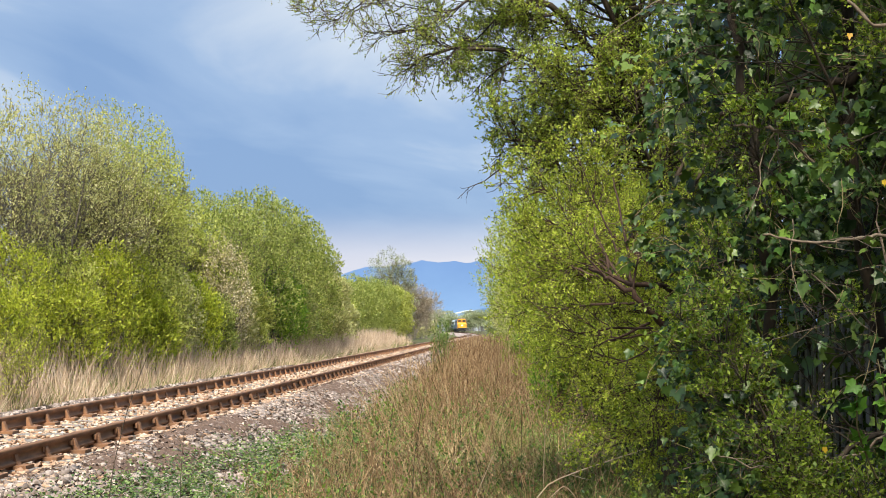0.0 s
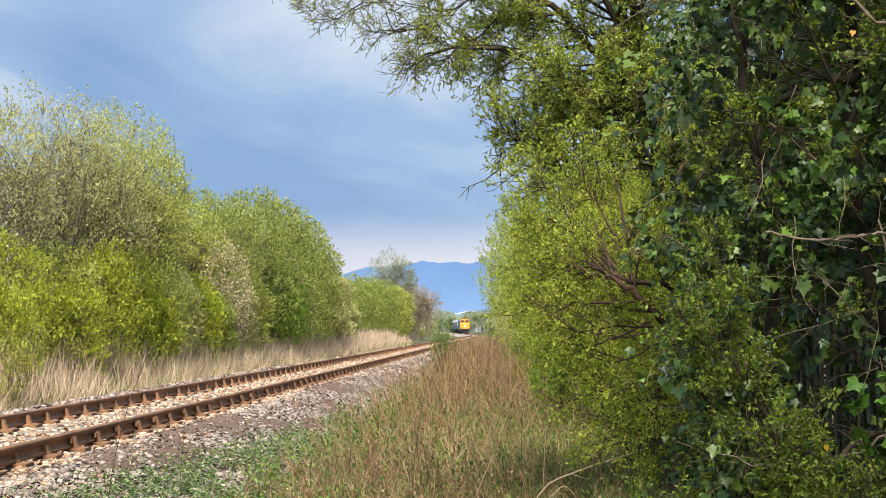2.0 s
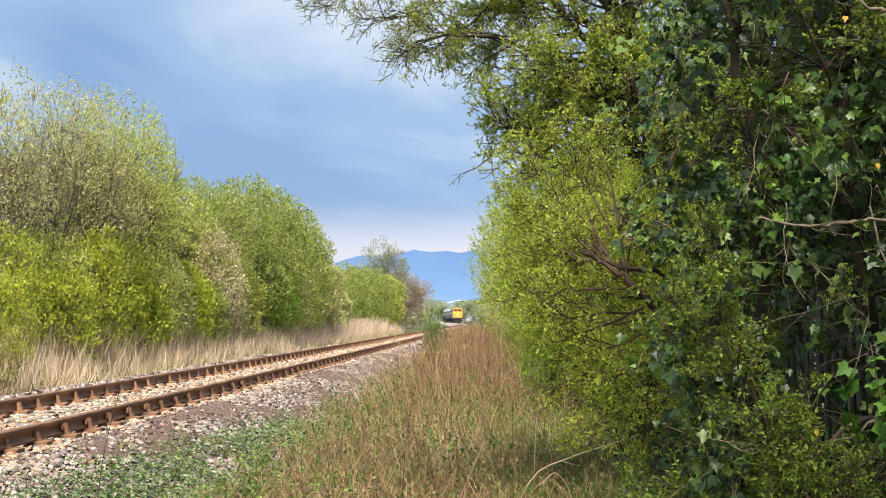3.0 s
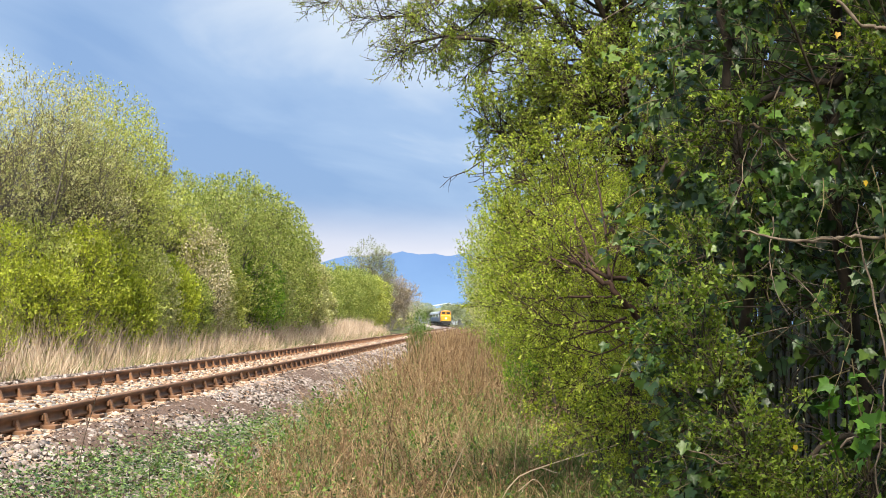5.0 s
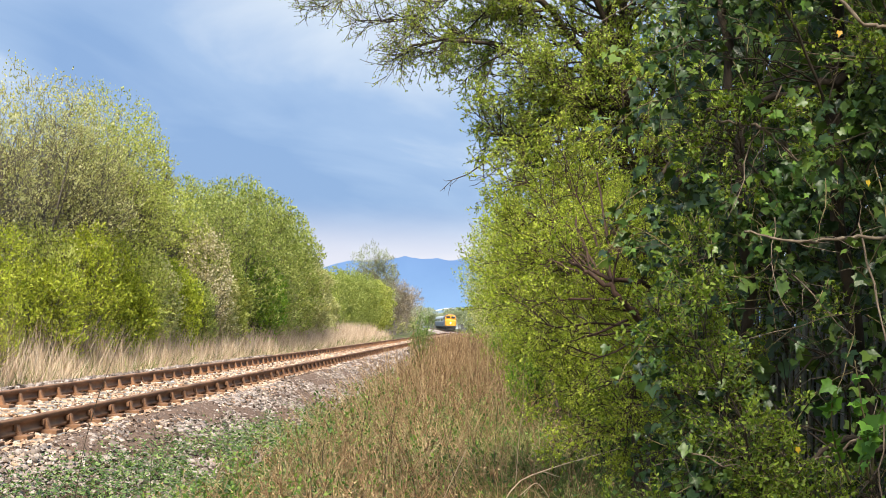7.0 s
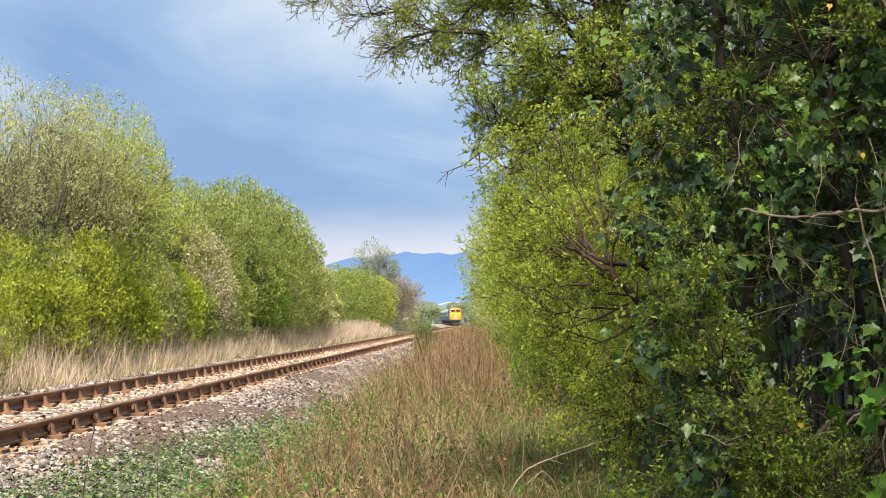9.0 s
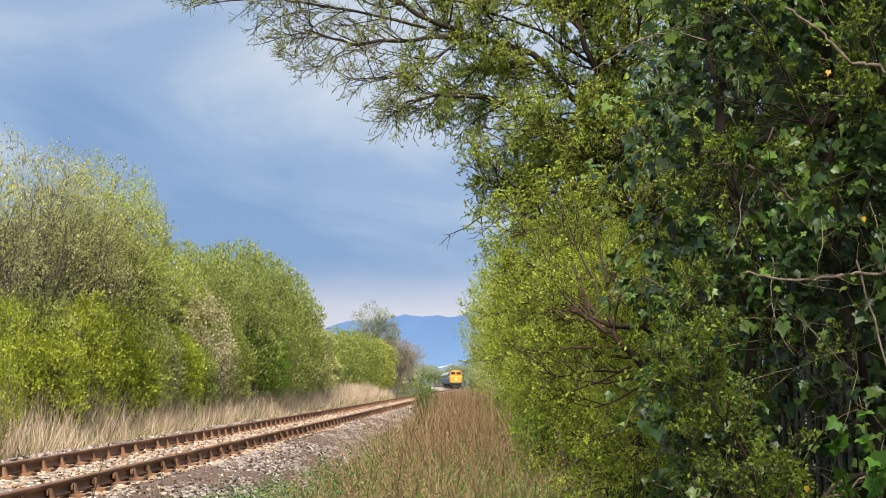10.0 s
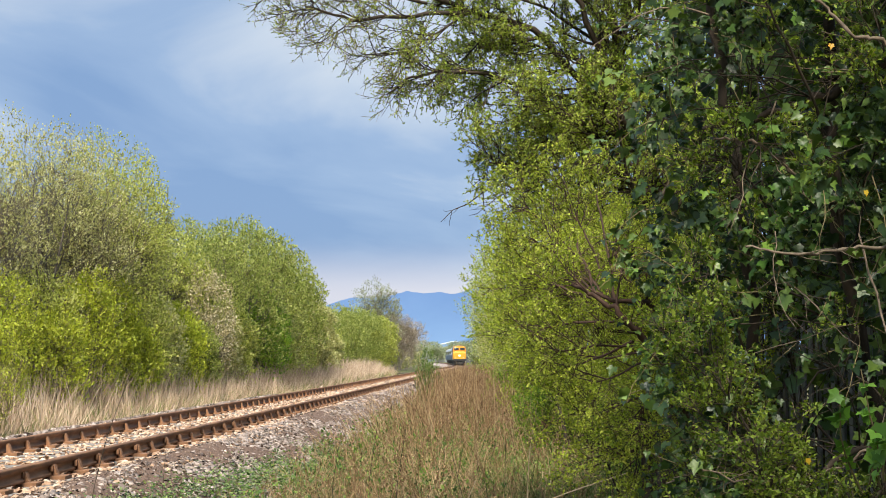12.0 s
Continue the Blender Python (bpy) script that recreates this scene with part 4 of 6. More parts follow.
# ---- the hedge beside the camera ----


def limb_plant(name, label, category, base, limbs, seed, bark, leaf, n1, l1, n2, l2, n3, l3, per_twig, size, shape=SMALL, up=0.03, r_leaf=0.0025, group="", angle=48, t0=0.12, front=-9.0, bare=()):
    """A tree whose main limbs follow given ways; branches, twigs and leaves grow on them."""
    rng = np.random.default_rng(seed)
    root = thing(name, pose(*base), label, category, group)
    b = np.array(base)
    chunks, tw, lv = [], [], []
    for pts, r, *rest in limbs:
        share = rest[0] if rest else 1.0
        P = np.array(pts, float) - b
        s = np.linspace(0, len(P) - 1, 4 * len(P))
        i = np.minimum(s.astype(int), len(P) - 2)
        f = (s - i)[:, None]
        f = f * f * (3 - 2 * f) * 0.35 + f * 0.65
        Q = P[i] * (1 - f) + P[i + 1] * f + rng.normal(size=(len(s), 3)) * r * 0.35
        L = (Q[None], np.linspace(1, 0.35, len(s))[None] * r)
        chunks.append(tubes(*L, 8))
        ln = np.linalg.norm(np.diff(P, axis=0), axis=1).sum()
        s1 = sprout(rng, *L, max(int(n1 * ln * share), 2), t0, 1.0, angle, l1, 6, 0.5, up, 0.16, 0.3, r_leaf * 1.8)
        s2 = sprout(rng, *s1, n2, 0.15, 1.0, 46, l2, 5, 0.6, up, 0.2, 0.4, r_leaf * 1.2)
        s3 = sprout(rng, *s2, n3, 0.15, 1.0, 48, l3, 2, 0.7, up, 0.25, 0.5, r_leaf * 0.7)
        chunks += [tubes(*s1, 4), tubes(s2[0][:, ::2], s2[1][:, ::2], 3)]
        tw.append(tubes(*s3, 3))
        lv += [on_twigs(rng, s3[0], per_twig), on_twigs(rng, s2[0], per_twig)]
    for pts, r in bare:
        P = np.array(pts, float) - b
        L = (P[None], np.linspace(1, 0.35, len(P))[None] * r)
        s1 = sprout(rng, *L, 5, 0.3, 1.0, 50, 0.16, 5, 0.6, -0.03, 0.2, 0.4, 0.0022)
        chunks += [tubes(*L, 6), tubes(*s1, 4)]
    v, q = merge(chunks)
    part("trunk", np_mesh("trunk", v, q), bark, root, "", True)
    v, q = merge(tw)
    tagged(part("branchwork", np_mesh("branchwork", v, q), M_TWIG, root), kind="stuff")
    lp, ld = np.concatenate([a for a, _ in lv]), np.concatenate([c for _, c in lv])
    k = lp[:, 1] + b[1] > front + 0.1 * rng.normal(size=len(lp))
    # the outermost twigs are only breaking bud
    k &= rng.uniform(size=len(lp)) < np.clip(0.5 + (lp[:, 0] + b[0] + 1.2) / 1.2, 0.5, 1.0)
    lp, ld = lp[k], ld[k]
    young = np.clip(1.0 + 0.4 * (lp[:, 0] + b[0] + 0.5), 0.65, 1.0)
    v, q = leaves(rng, lp, ld, size * young * rng.uniform(0.55, 1.3, len(lp)), shape)
    part("crown", np_mesh("crown", v, [q]), leaf, root)
    return root


OVERHANG = [
    ([(0.45, 9.8, 3.3), (0.0, 9.5, 3.6), (-0.5, 9.3, 3.75), (-0.9, 9.2, 4.0)], 0.015),
    ([(0.5, 9.8, 2.9), (0.1, 9.9, 3.0), (-0.3, 10.0, 3.0), (-0.75, 10.0, 3.05)], 0.013),
    ([(0.6, 9.9, 3.4), (0.5, 9.4, 3.8), (0.3, 9.2, 4.3)], 0.015),
    ([(0.6, 9.8, 2.3), (0.35, 10.0, 2.4), (0.0, 10.2, 2.5), (-0.3, 10.2, 2.45)], 0.012),
    ([(0.95, 10.0, -0.55), (0.85, 9.95, 0.8), (0.69, 9.9, 2.1), (0.55, 9.8, 2.6), (0.45, 9.8, 3.3), (0.3, 9.8, 4.2)], 0.06),
    ([(0.55, 9.8, 2.58), (0.24, 9.7, 2.86), (-0.12, 9.5, 3.2), (-0.55, 9.3, 3.27), (-0.99, 9.2, 3.45), (-1.25, 9.1, 3.75)], 0.03),
    ([(-0.45, 9.35, 3.27), (-0.83, 9.2, 3.23), (-1.3, 9.0, 3.13), (-1.6, 8.9, 3.2)], 0.018),
    ([(-0.99, 9.2, 3.45), (-1.4, 9.0, 3.6), (-1.85, 8.9, 3.7), (-2.1, 8.8, 3.85)], 0.014),
    ([(0.3, 9.8, 4.0), (-0.1, 9.5, 4.2), (-0.6, 9.3, 4.3), (-1.2, 9.2, 4.3)], 0.02),
    ([(0.62, 9.85, 2.2), (0.25, 9.6, 2.25), (-0.08, 9.5, 2.23), (-0.39, 9.4, 2.22)], 0.014, 0.55),
    ([(0.5, 9.8, 2.7), (0.1, 9.6, 2.75), (-0.4, 9.4, 2.85), (-0.75, 9.2, 2.85), (-0.98, 9.1, 2.75)], 0.02),
    ([(0.6, 9.8, 2.4), (0.4, 9.5, 2.9), (0.15, 9.3, 3.4), (0.0, 9.2, 3.9)], 0.03),
    ([(0.7, 9.9, 2.0), (0.4, 9.5, 2.35), (0.15, 9.3, 2.55), (-0.2, 9.2, 2.6)], 0.02),
    ([(0.75, 9.9, 1.75), (0.4, 9.7, 1.95), (0.15, 9.5, 2.05), (-0.02, 9.4, 2.0)], 0.014),
    ([(0.68, 9.9, 2.1), (0.3, 10.0, 2.2), (0.05, 10.1, 2.2), (-0.18, 10.1, 2.3)], 0.014),
    ([(0.65, 9.9, 2.35), (0.45, 9.6, 2.6), (0.2, 9.4, 2.75), (-0.1, 9.3, 2.75)], 0.014),
    ([(0.62, 9.9, 2.4), (0.3, 9.7, 2.45), (0.05, 9.6, 2.42), (-0.14, 9.5, 2.42)], 0.013),
    ([(0.6, 9.9, 2.5), (0.35, 10.1, 2.6), (0.1, 10.2, 2.55), (-0.1, 10.2, 2.5)], 0.013),
    ([(0.45, 9.8, 3.1), (0.0, 9.6, 3.35), (-0.5, 9.4, 3.5), (-1.0, 9.2, 3.6)], 0.014),
    ([(0.4, 9.8, 3.0), (0.0, 9.7, 3.1), (-0.4, 9.6, 3.2), (-0.8, 9.5, 3.35)], 0.013),
    ([(0.35, 9.8, 3.5), (0.1, 9.7, 3.8), (-0.2, 9.6, 4.0), (-0.6, 9.5, 4.1)], 0.014),
    ([(0.5, 9.8, 3.2), (0.7, 9.6, 3.6), (0.85, 9.5, 4.0)], 0.014),
    ([(0.5, 9.8, 3.0), (0.6, 9.4, 3.3), (0.55, 9.2, 3.7)], 0.013),
    ([(0.4, 9.8, 3.4), (0.2, 9.5, 3.5), (-0.1, 9.3, 3.55), (-0.4, 9.2, 3.5)], 0.013),
    ([(-0.5, 9.3, 3.3), (-0.75, 9.2, 3.1), (-0.95, 9.1, 2.95), (-1.15, 9.0, 2.9)], 0.009),
    ([(-0.83, 9.2, 3.3), (-1.3, 9.0, 3.36), (-1.8, 8.9, 3.42), (-2.15, 8.8, 3.36)], 0.011),
    ([(0.72, 9.9, 1.9), (0.55, 9.5, 2.1), (0.45, 9.3, 2.4), (0.4, 9.2, 2.75)], 0.014),
]
# twigs that hang dead from the lowest limb
BARE = [
    ([(-0.15, 9.45, 2.25), (-0.42, 9.4, 2.26), (-0.46, 9.4, 2.12), (-0.45, 9.4, 1.93)], 0.008),
    ([(-0.455, 9.4, 2.06), (-0.56, 9.4, 1.98), (-0.66, 9.4, 1.94), (-0.74, 9.4, 1.86)], 0.005),
    ([(-0.2, 9.4, 2.1), (-0.36, 9.35, 2.02), (-0.5, 9.3, 1.9)], 0.005),
]
overhang = limb_plant("overhanging_tree", "small-leaved tree just coming into leaf, thin limbs over the verge", "tree", (0.95, 10.0, -0.55), OVERHANG, 61, M_BARK_DARK, M_ALDER,
           13, 0.5, 8, 0.24, 6, 0.1, 6, 0.0205, SMALL, bare=BARE)
HAWTHORN = [
    ([(0.75, 7.3, -0.55), (0.64, 6.9, 0.3), (0.38, 6.3, 0.86), (0.21, 6.1, 1.05), (0.12, 6.05, 1.14), (0.02, 6.05, 1.20), (-0.05, 6.1, 1.25)], 0.017, 0.25),
    ([(0.38, 6.4, 1.09), (0.25, 6.2, 1.18), (0.11, 6.1, 1.18), (0.03, 6.1, 1.22), (-0.02, 6.3, 1.45)], 0.012, 0.25),
    ([(0.12, 6.1, 1.15), (0.10, 6.2, 1.38), (0.07, 6.4, 1.65)], 0.008, 0.4),
    ([(0.75, 7.3, -0.5), (0.62, 7.25, 0.4), (0.48, 7.2, 0.9), (0.3, 7.1, 1.1), (0.1, 7.0, 1.2), (-0.1, 7.0, 1.3)], 0.015, 1.0),
    ([(0.55, 7.25, 0.8), (0.4, 7.2, 1.2), (0.25, 7.2, 1.36), (0.05, 7.15, 1.5)], 0.014, 1.0),
    ([(0.45, 7.1, 0.95), (0.3, 7.3, 1.3), (0.25, 7.5, 1.45), (0.22, 7.6, 1.6)], 0.015, 1.0),
    ([(0.05, 6.9, 1.23), (-0.15, 7.0, 1.28), (-0.3, 7.1, 1.35)], 0.006, 1.0),
    ([(0.4, 7.1, 1.0), (0.15, 6.9, 0.95), (-0.1, 6.9, 0.98)], 0.006, 1.0),
    ([(0.1, 6.15, 1.16), (-0.02, 6.2, 1.28), (-0.12, 6.3, 1.4), (-0.22, 6.4, 1.47)], 0.007, 0.8),
    ([(0.1, 6.15, 1.16), (0.0, 6.3, 1.35), (-0.12, 6.4, 1.5), (-0.24, 6.5, 1.62)], 0.007, 0.8),
    ([(0.1, 6.15, 1.18), (0.05, 6.3, 1.4), (-0.02, 6.4, 1.55), (-0.1, 6.5, 1.68)], 0.006, 0.8),
    ([(0.05, 6.1, 1.19), (-0.12, 6.2, 1.25), (-0.18, 6.3, 1.28), (-0.25, 6.4, 1.3)], 0.006, 0.8),
    ([(0.12, 6.1, 1.1), (-0.05, 6.2, 1.1), (-0.15, 6.3, 1.08), (-0.24, 6.4, 1.1)], 0.006, 0.6),
    ([(0.35, 6.5, 0.8), (0.2, 6.3, 0.78), (0.06, 6.2, 0.72), (-0.05, 6.2, 0.74)], 0.006, 0.8),
    ([(0.4, 6.6, 0.7), (0.28, 6.3, 0.62), (0.15, 6.15, 0.55), (0.08, 6.1, 0.6)], 0.006, 0.8),
    ([(0.2, 6.1, 1.0), (0.02, 5.95, 1.0), (-0.1, 6.0, 0.98), (-0.18, 6.05, 1.0)], 0.005, 0.9),
    ([(0.25, 6.1, 0.95), (0.1, 5.95, 0.88), (0.0, 5.95, 0.85)], 0.005, 0.9),
    ([(0.35, 6.1, 0.9), (0.25, 6.0, 0.8), (0.17, 5.95, 0.72)], 0.005, 0.9),
    ([(0.2, 6.2, 1.02), (0.05, 6.3, 0.95), (-0.04, 6.4, 0.92), (-0.14, 6.5, 0.93)], 0.006, 0.4),
]
EYE = np.array([-0.37, 0.82, 1.0])
for k in range(3):
    # the crooked fork stands out before the leaves
    ways = [tuple(EYE + (np.array(p) - EYE) * 0.9) if p[2] > 0 else p for p in HAWTHORN[k][0]]
    HAWTHORN[k] = (ways, HAWTHORN[k][1], 0.1)
limb_plant("hawthorn_tree", "hawthorn in fresh leaf with dark crooked limbs", "tree", (0.75, 7.3, -0.55), HAWTHORN, 62, M_BARK_RED, M_HAW, 22, 0.34, 7, 0.17, 4, 0.075, 8, 0.0135, r_leaf=0.0013)
for k, (bx, by, hh, rr, sx, zlo) in enumerate(((0.9, 8.4, 1.8, 0.62, -0.55, 0.4), (0.95, 9.6, 2.1, 0.65, -0.75, 0.4), (0.85, 7.6, 1.6, 0.45, -0.25, 0.38), (0.95, 11.2, 2.2, 0.7, -0.7, 0.36))):
    plant("hawthorn_shrub", "hawthorn shrub thick with small fresh yellow-green leaves", "shrub", (bx, by), 170 + k, hh, rr, 9, M_BARK_DARK, M_HAW, "hedge shrubs", 0.0018 * by, 8, 7, 4, 5, 0.4, 0.3, 1.1, stem_r=0.014, twig_r=0.0025, twig_len=0.07, shift=(sx, 0.0), zlo=zlo, shell=3600, show=0.8, per_shoot=6, pockets=0.35)
HEDGE = "bushy hedge shrub in fresh leaf beside the verge"
for k, (bx, by, hh, rr, mat, size, sx, zlo) in enumerate((
        (0.75, 17.0, 3.0, 0.95, M_HAW, 0.024, -0.5, 0.3), (1.3, 14.5, 2.6, 0.8, M_HAW, 0.024, 0.0, 0.05), (0.6, 22.0, 3.1, 0.95, M_HAW, 0.03, -0.62, 0.25), (0.5, 28.0, 3.5, 0.95, M_WILLOW_GREEN, 0.038, -0.62, 0.2),
        (0.3, 37.0, 3.7, 1.0, M_WILLOW_GREY, 0.045, -0.5, 0.2), (0.2, 50.0, 4.0, 1.25, M_WILLOW_GREEN, 0.055, -0.1, 0.1), (0.3, 68.0, 4.2, 1.75, M_WILLOW_GREY, 0.08, 0.0, 0.0),
        (0.3, 95.0, 4.6, 2.2, M_WILLOW_GREY, 0.1, 0.0, 0.0), (0.2, 130.0, 5.0, 3.0, M_WILLOW_GREY, 0.13, 0.0, 0.0))):
    plant("hedge_shrub", HEDGE, "shrub", (bx, by), 70 + k, hh, rr, 11, M_BARK_DARK, mat, "hedge shrubs", size * 1.1, 9, 7, 4, 6, 0.4, 0.03 + zlo, 1.3, stem_r=0.03, twig_len=0.12, shape=TRI, shift=(sx, 0.0), zlo=zlo, shell=2200)
# the two at y below 0 are added out of view to shade the ivy
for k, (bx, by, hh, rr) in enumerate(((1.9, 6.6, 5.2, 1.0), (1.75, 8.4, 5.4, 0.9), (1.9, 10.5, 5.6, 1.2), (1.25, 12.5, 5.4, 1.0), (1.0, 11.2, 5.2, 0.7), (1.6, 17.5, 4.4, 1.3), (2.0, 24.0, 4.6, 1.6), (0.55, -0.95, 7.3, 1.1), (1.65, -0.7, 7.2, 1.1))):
    plant("hedge_tree", "dense hedge tree behind the ivy, or added out of view to shade it" if by < 9 else "dense hedge tree in fresh leaf", "tree", (bx, by), 110 + k, hh, rr, 11, M_BARK_DARK, M_HAW_DARK if by < 9 else M_ALDER if by < 14 else M_HAW, "hedge trees", 0.068, 8, 6, 4, 4, 0.35, 0.03, 1.2, twig_len=0.14, shape=TRI, show=0.15, shell=5000 if by < 0 else 2600 if by < 9 else 0)
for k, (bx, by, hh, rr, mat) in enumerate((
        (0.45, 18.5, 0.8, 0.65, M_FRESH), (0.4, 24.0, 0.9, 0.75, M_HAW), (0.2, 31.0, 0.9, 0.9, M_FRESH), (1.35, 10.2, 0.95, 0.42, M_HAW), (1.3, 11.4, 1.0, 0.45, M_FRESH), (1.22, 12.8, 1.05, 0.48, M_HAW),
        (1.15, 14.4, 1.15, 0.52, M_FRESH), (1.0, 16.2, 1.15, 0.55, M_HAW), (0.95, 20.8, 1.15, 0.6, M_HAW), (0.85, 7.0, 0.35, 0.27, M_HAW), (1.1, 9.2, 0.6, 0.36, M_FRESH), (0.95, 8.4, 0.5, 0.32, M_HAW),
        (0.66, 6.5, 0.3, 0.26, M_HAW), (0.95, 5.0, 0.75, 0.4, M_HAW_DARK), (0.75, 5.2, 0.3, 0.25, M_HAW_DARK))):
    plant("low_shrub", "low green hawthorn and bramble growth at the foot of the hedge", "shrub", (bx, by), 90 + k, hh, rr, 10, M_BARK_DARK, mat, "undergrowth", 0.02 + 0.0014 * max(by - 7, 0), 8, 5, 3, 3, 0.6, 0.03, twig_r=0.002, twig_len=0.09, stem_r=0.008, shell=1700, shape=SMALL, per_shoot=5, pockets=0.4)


def make_fence():
    """Galvanised palisade fence, all but swallowed by the hedge."""
    fence = thing("palisade_fence", pose(1.28, 0, -0.55), "grey steel palisade fence swallowed by the hedge", "fence")
    bm = bmesh.new()
    box(bm, (0.012, 0.065, 1.7), (0, 0, 0.9))
    box(bm, (0.012, 0.03, 0.1), (0, -0.02, 1.78), 0, Matrix.Rotation(radians(20), 4, "X"))
    pale = bpy.data.meshes.new("pale")
    bm.to_mesh(pale); bm.free()
    pale.materials.append(M_GALV)
    for k in range(110):
        part("pale", pale, None, fence).location = (0, 3.2 + k * 0.155, 0)
    for z in (0.35, 1.45):
        bm = bmesh.new()
        box(bm, (0.05, 17.5, 0.05), (0.04, 11.8, z), 0.004)
        part("fence_rail", bm, M_GALV, fence)
    for k in range(7):
        bm = bmesh.new()
        box(bm, (0.1, 0.06, 1.85), (0.12, 3.3 + k * 2.75, 0.85), 0.005)
        part("fence_post", bm, M_GALV, fence)


make_fence()


def make_ivy():
    """Old ivy hanging over dead stems like a curtain."""
    rng = np.random.default_rng(77)
    root = thing("ivy_thicket", pose(0.95, 5.0, -0.55), "dark glossy ivy smothering old stems and dead branches", "ivy")
    b = np.array([0.95, 5.0, -0.55])
    # stems that carry it
    limbs = [
        ([(0.95, 5.2, -0.55), (0.9, 5.15, 0.6), (0.75, 5.1, 1.5), (0.7, 5.0, 2.4), (0.6, 5.0, 3.6)], 0.032),
        ([(1.25, 5.2, -0.55), (1.2, 5.1, 0.8), (1.0, 5.0, 1.6), (1.05, 4.9, 2.6), (0.9, 4.9, 3.6)], 0.03),
        ([(0.65, 5.3, -0.55), (0.55, 5.2, 0.5), (0.45, 5.1, 1.4), (0.35, 5.1, 2.2), (0.3, 5.1, 3.2)], 0.025),
        ([(0.9, 5.0, 1.9), (0.6, 5.0, 1.75), (0.3, 5.1, 1.7)], 0.02),
        ([(1.0, 4.9, 0.6), (0.7, 4.7, 0.7), (0.45, 4.7, 0.55)], 0.015),
    ]
    chunks = []
    pale = []
    # crossing dead twigs in the open middle
    for k in range(46):
        p0 = np.array([rng.uniform(0.3, 1.0), rng.uniform(4.5, 5.1), rng.uniform(-0.3, 2.6)]) - b
        L = grow(rng, p0[None], [(rng.normal(), 0.3 * rng.normal() - 0.2, 0.8 * rng.normal())], rng.uniform(0.25, 0.6), rng.uniform(0.0015, 0.0035), 8, 0.0, 0.22, 0.3)
        pale += [tubes(*L, 5), tubes(*sprout(rng, *L, 3, 0.2, 1.0, 45, 0.14, 4, 0.6, 0.0, 0.2, 0.4, 0.001), 3)]
    for pts, r in (([(0.33, 4.47, 1.27), (0.45, 4.42, 1.24), (0.58, 4.38, 1.25), (0.72, 4.4, 1.26), (1.0, 4.6, 1.2)], 0.006),
                   ([(0.46, 4.4, 2.0), (0.53, 4.35, 1.93), (0.60, 4.32, 1.83), (0.66, 4.3, 1.81), (0.76, 4.3, 1.77), (1.0, 4.4, 1.6)], 0.0065),
                   ([(0.30, 4.75, 1.62), (0.42, 4.7, 1.6), (0.55, 4.75, 1.5)], 0.006),
                   ([(0.72, 4.35, 0.35), (0.67, 4.3, 0.6), (0.7, 4.35, 0.95), (0.66, 4.5, 1.3)], 0.003),
                   ([(0.42, 4.5, 0.52), (0.5, 4.45, 0.62), (0.6, 4.4, 0.68), (0.7, 4.4, 0.75)], 0.004),
                   ([(0.12, 4.6, 0.6), (0.22, 4.55, 0.64), (0.36, 4.5, 0.6)], 0.0025)):
        P = np.array(pts) - b
        s = np.linspace(0, len(P) - 1, 5 * len(P))
        i = np.minimum(s.astype(int), len(P) - 2)
        f = (s - i)[:, None]
        Q = P[i] * (1 - f) + P[i + 1] * f + rng.normal(size=(len(s), 3)) * 0.004
        L = (Q[None], np.linspace(0.55, 1.1, len(s))[None] * r * rng.uniform(0.8, 1.2, len(s))[None])
        s1 = sprout(rng, *L, 8, 0.1, 1.0, 50, 0.26, 6, 0.4, 0.0, 0.25, 0.3, 0.0013)
        pale += [tubes(*L, 8), tubes(*s1, 4)]
    v, q = merge(pale)
    part("dead_branchwork", np_mesh("dead_branchwork", v, q), M_BARK_PALE, root, "bare dead branches", True)
    for pts, r in limbs:
        P = np.array(pts) - b
        s = np.linspace(0, len(P) - 1, 5 * len(P))
        i = np.minimum(s.astype(int), len(P) - 2)
        f = (s - i)[:, None]
        Q = P[i] * (1 - f) + P[i + 1] * f + rng.normal(size=(len(s), 3)) * 0.012
        L = (Q[None], np.linspace(1, 0.4, len(s))[None] * r)
        chunks.append(tubes(*L, 8))
        s1 = sprout(rng, *L, 18, 0.05, 1.0, 62, 0.6, 6, 0.25, 0.0, 0.2, 0.3, 0.003)
        s2 = sprout(rng, *s1, 8, 0.2, 1.0, 50, 0.26, 4, 0.6, 0.0, 0.25, 0.4, 0.0018)
        chunks += [tubes(*s1, 5), tubes(*s2, 3)]
    v, q = merge(chunks)
    part("woody_growth", np_mesh("woody_growth", v, q), M_BARK_DARK, root, "", True)
    # trailing shoots: each hangs from the face of the thicket with its leaves laid like tiles
    n = 7600
    z = rng.uniform(-0.4, 3.8, n)
    x = rng.uniform(0.2, 1.6, n) + 0.05 * np.sin(z * 3)
    y = 4.95 - 0.55 * np.clip((x - 0.1) / 0.9, 0, 1) + 0.16 * np.sin(x * 9 + z * 4) + rng.uniform(-0.12, 0.75, n)
    keep = lump(x * 3.0 + 1, z * 3.6) + 0.12 + 0.4 * (y > 5.2) > rng.uniform(-0.35, 0.35, n)
    # it thins out over the bare stems in the middle
    bare = np.exp(-((x - 0.68) / 0.3) ** 4 - ((z - 0.78) / 0.5) ** 4)
    keep &= rng.uniform(size=n) > 0.88 * bare * (1 + 0.5 * lump(x * 5, z * 5))
    x, y, z = x[keep], y[keep], z[keep]
    n = len(x)
    p = np.stack([x, y, z], -1) - b
    d = np.stack([rng.normal(size=n) * 0.5 - 0.25, -np.abs(rng.normal(size=n)) * 0.6, rng.normal(size=n) * 0.5 - 0.1], -1)
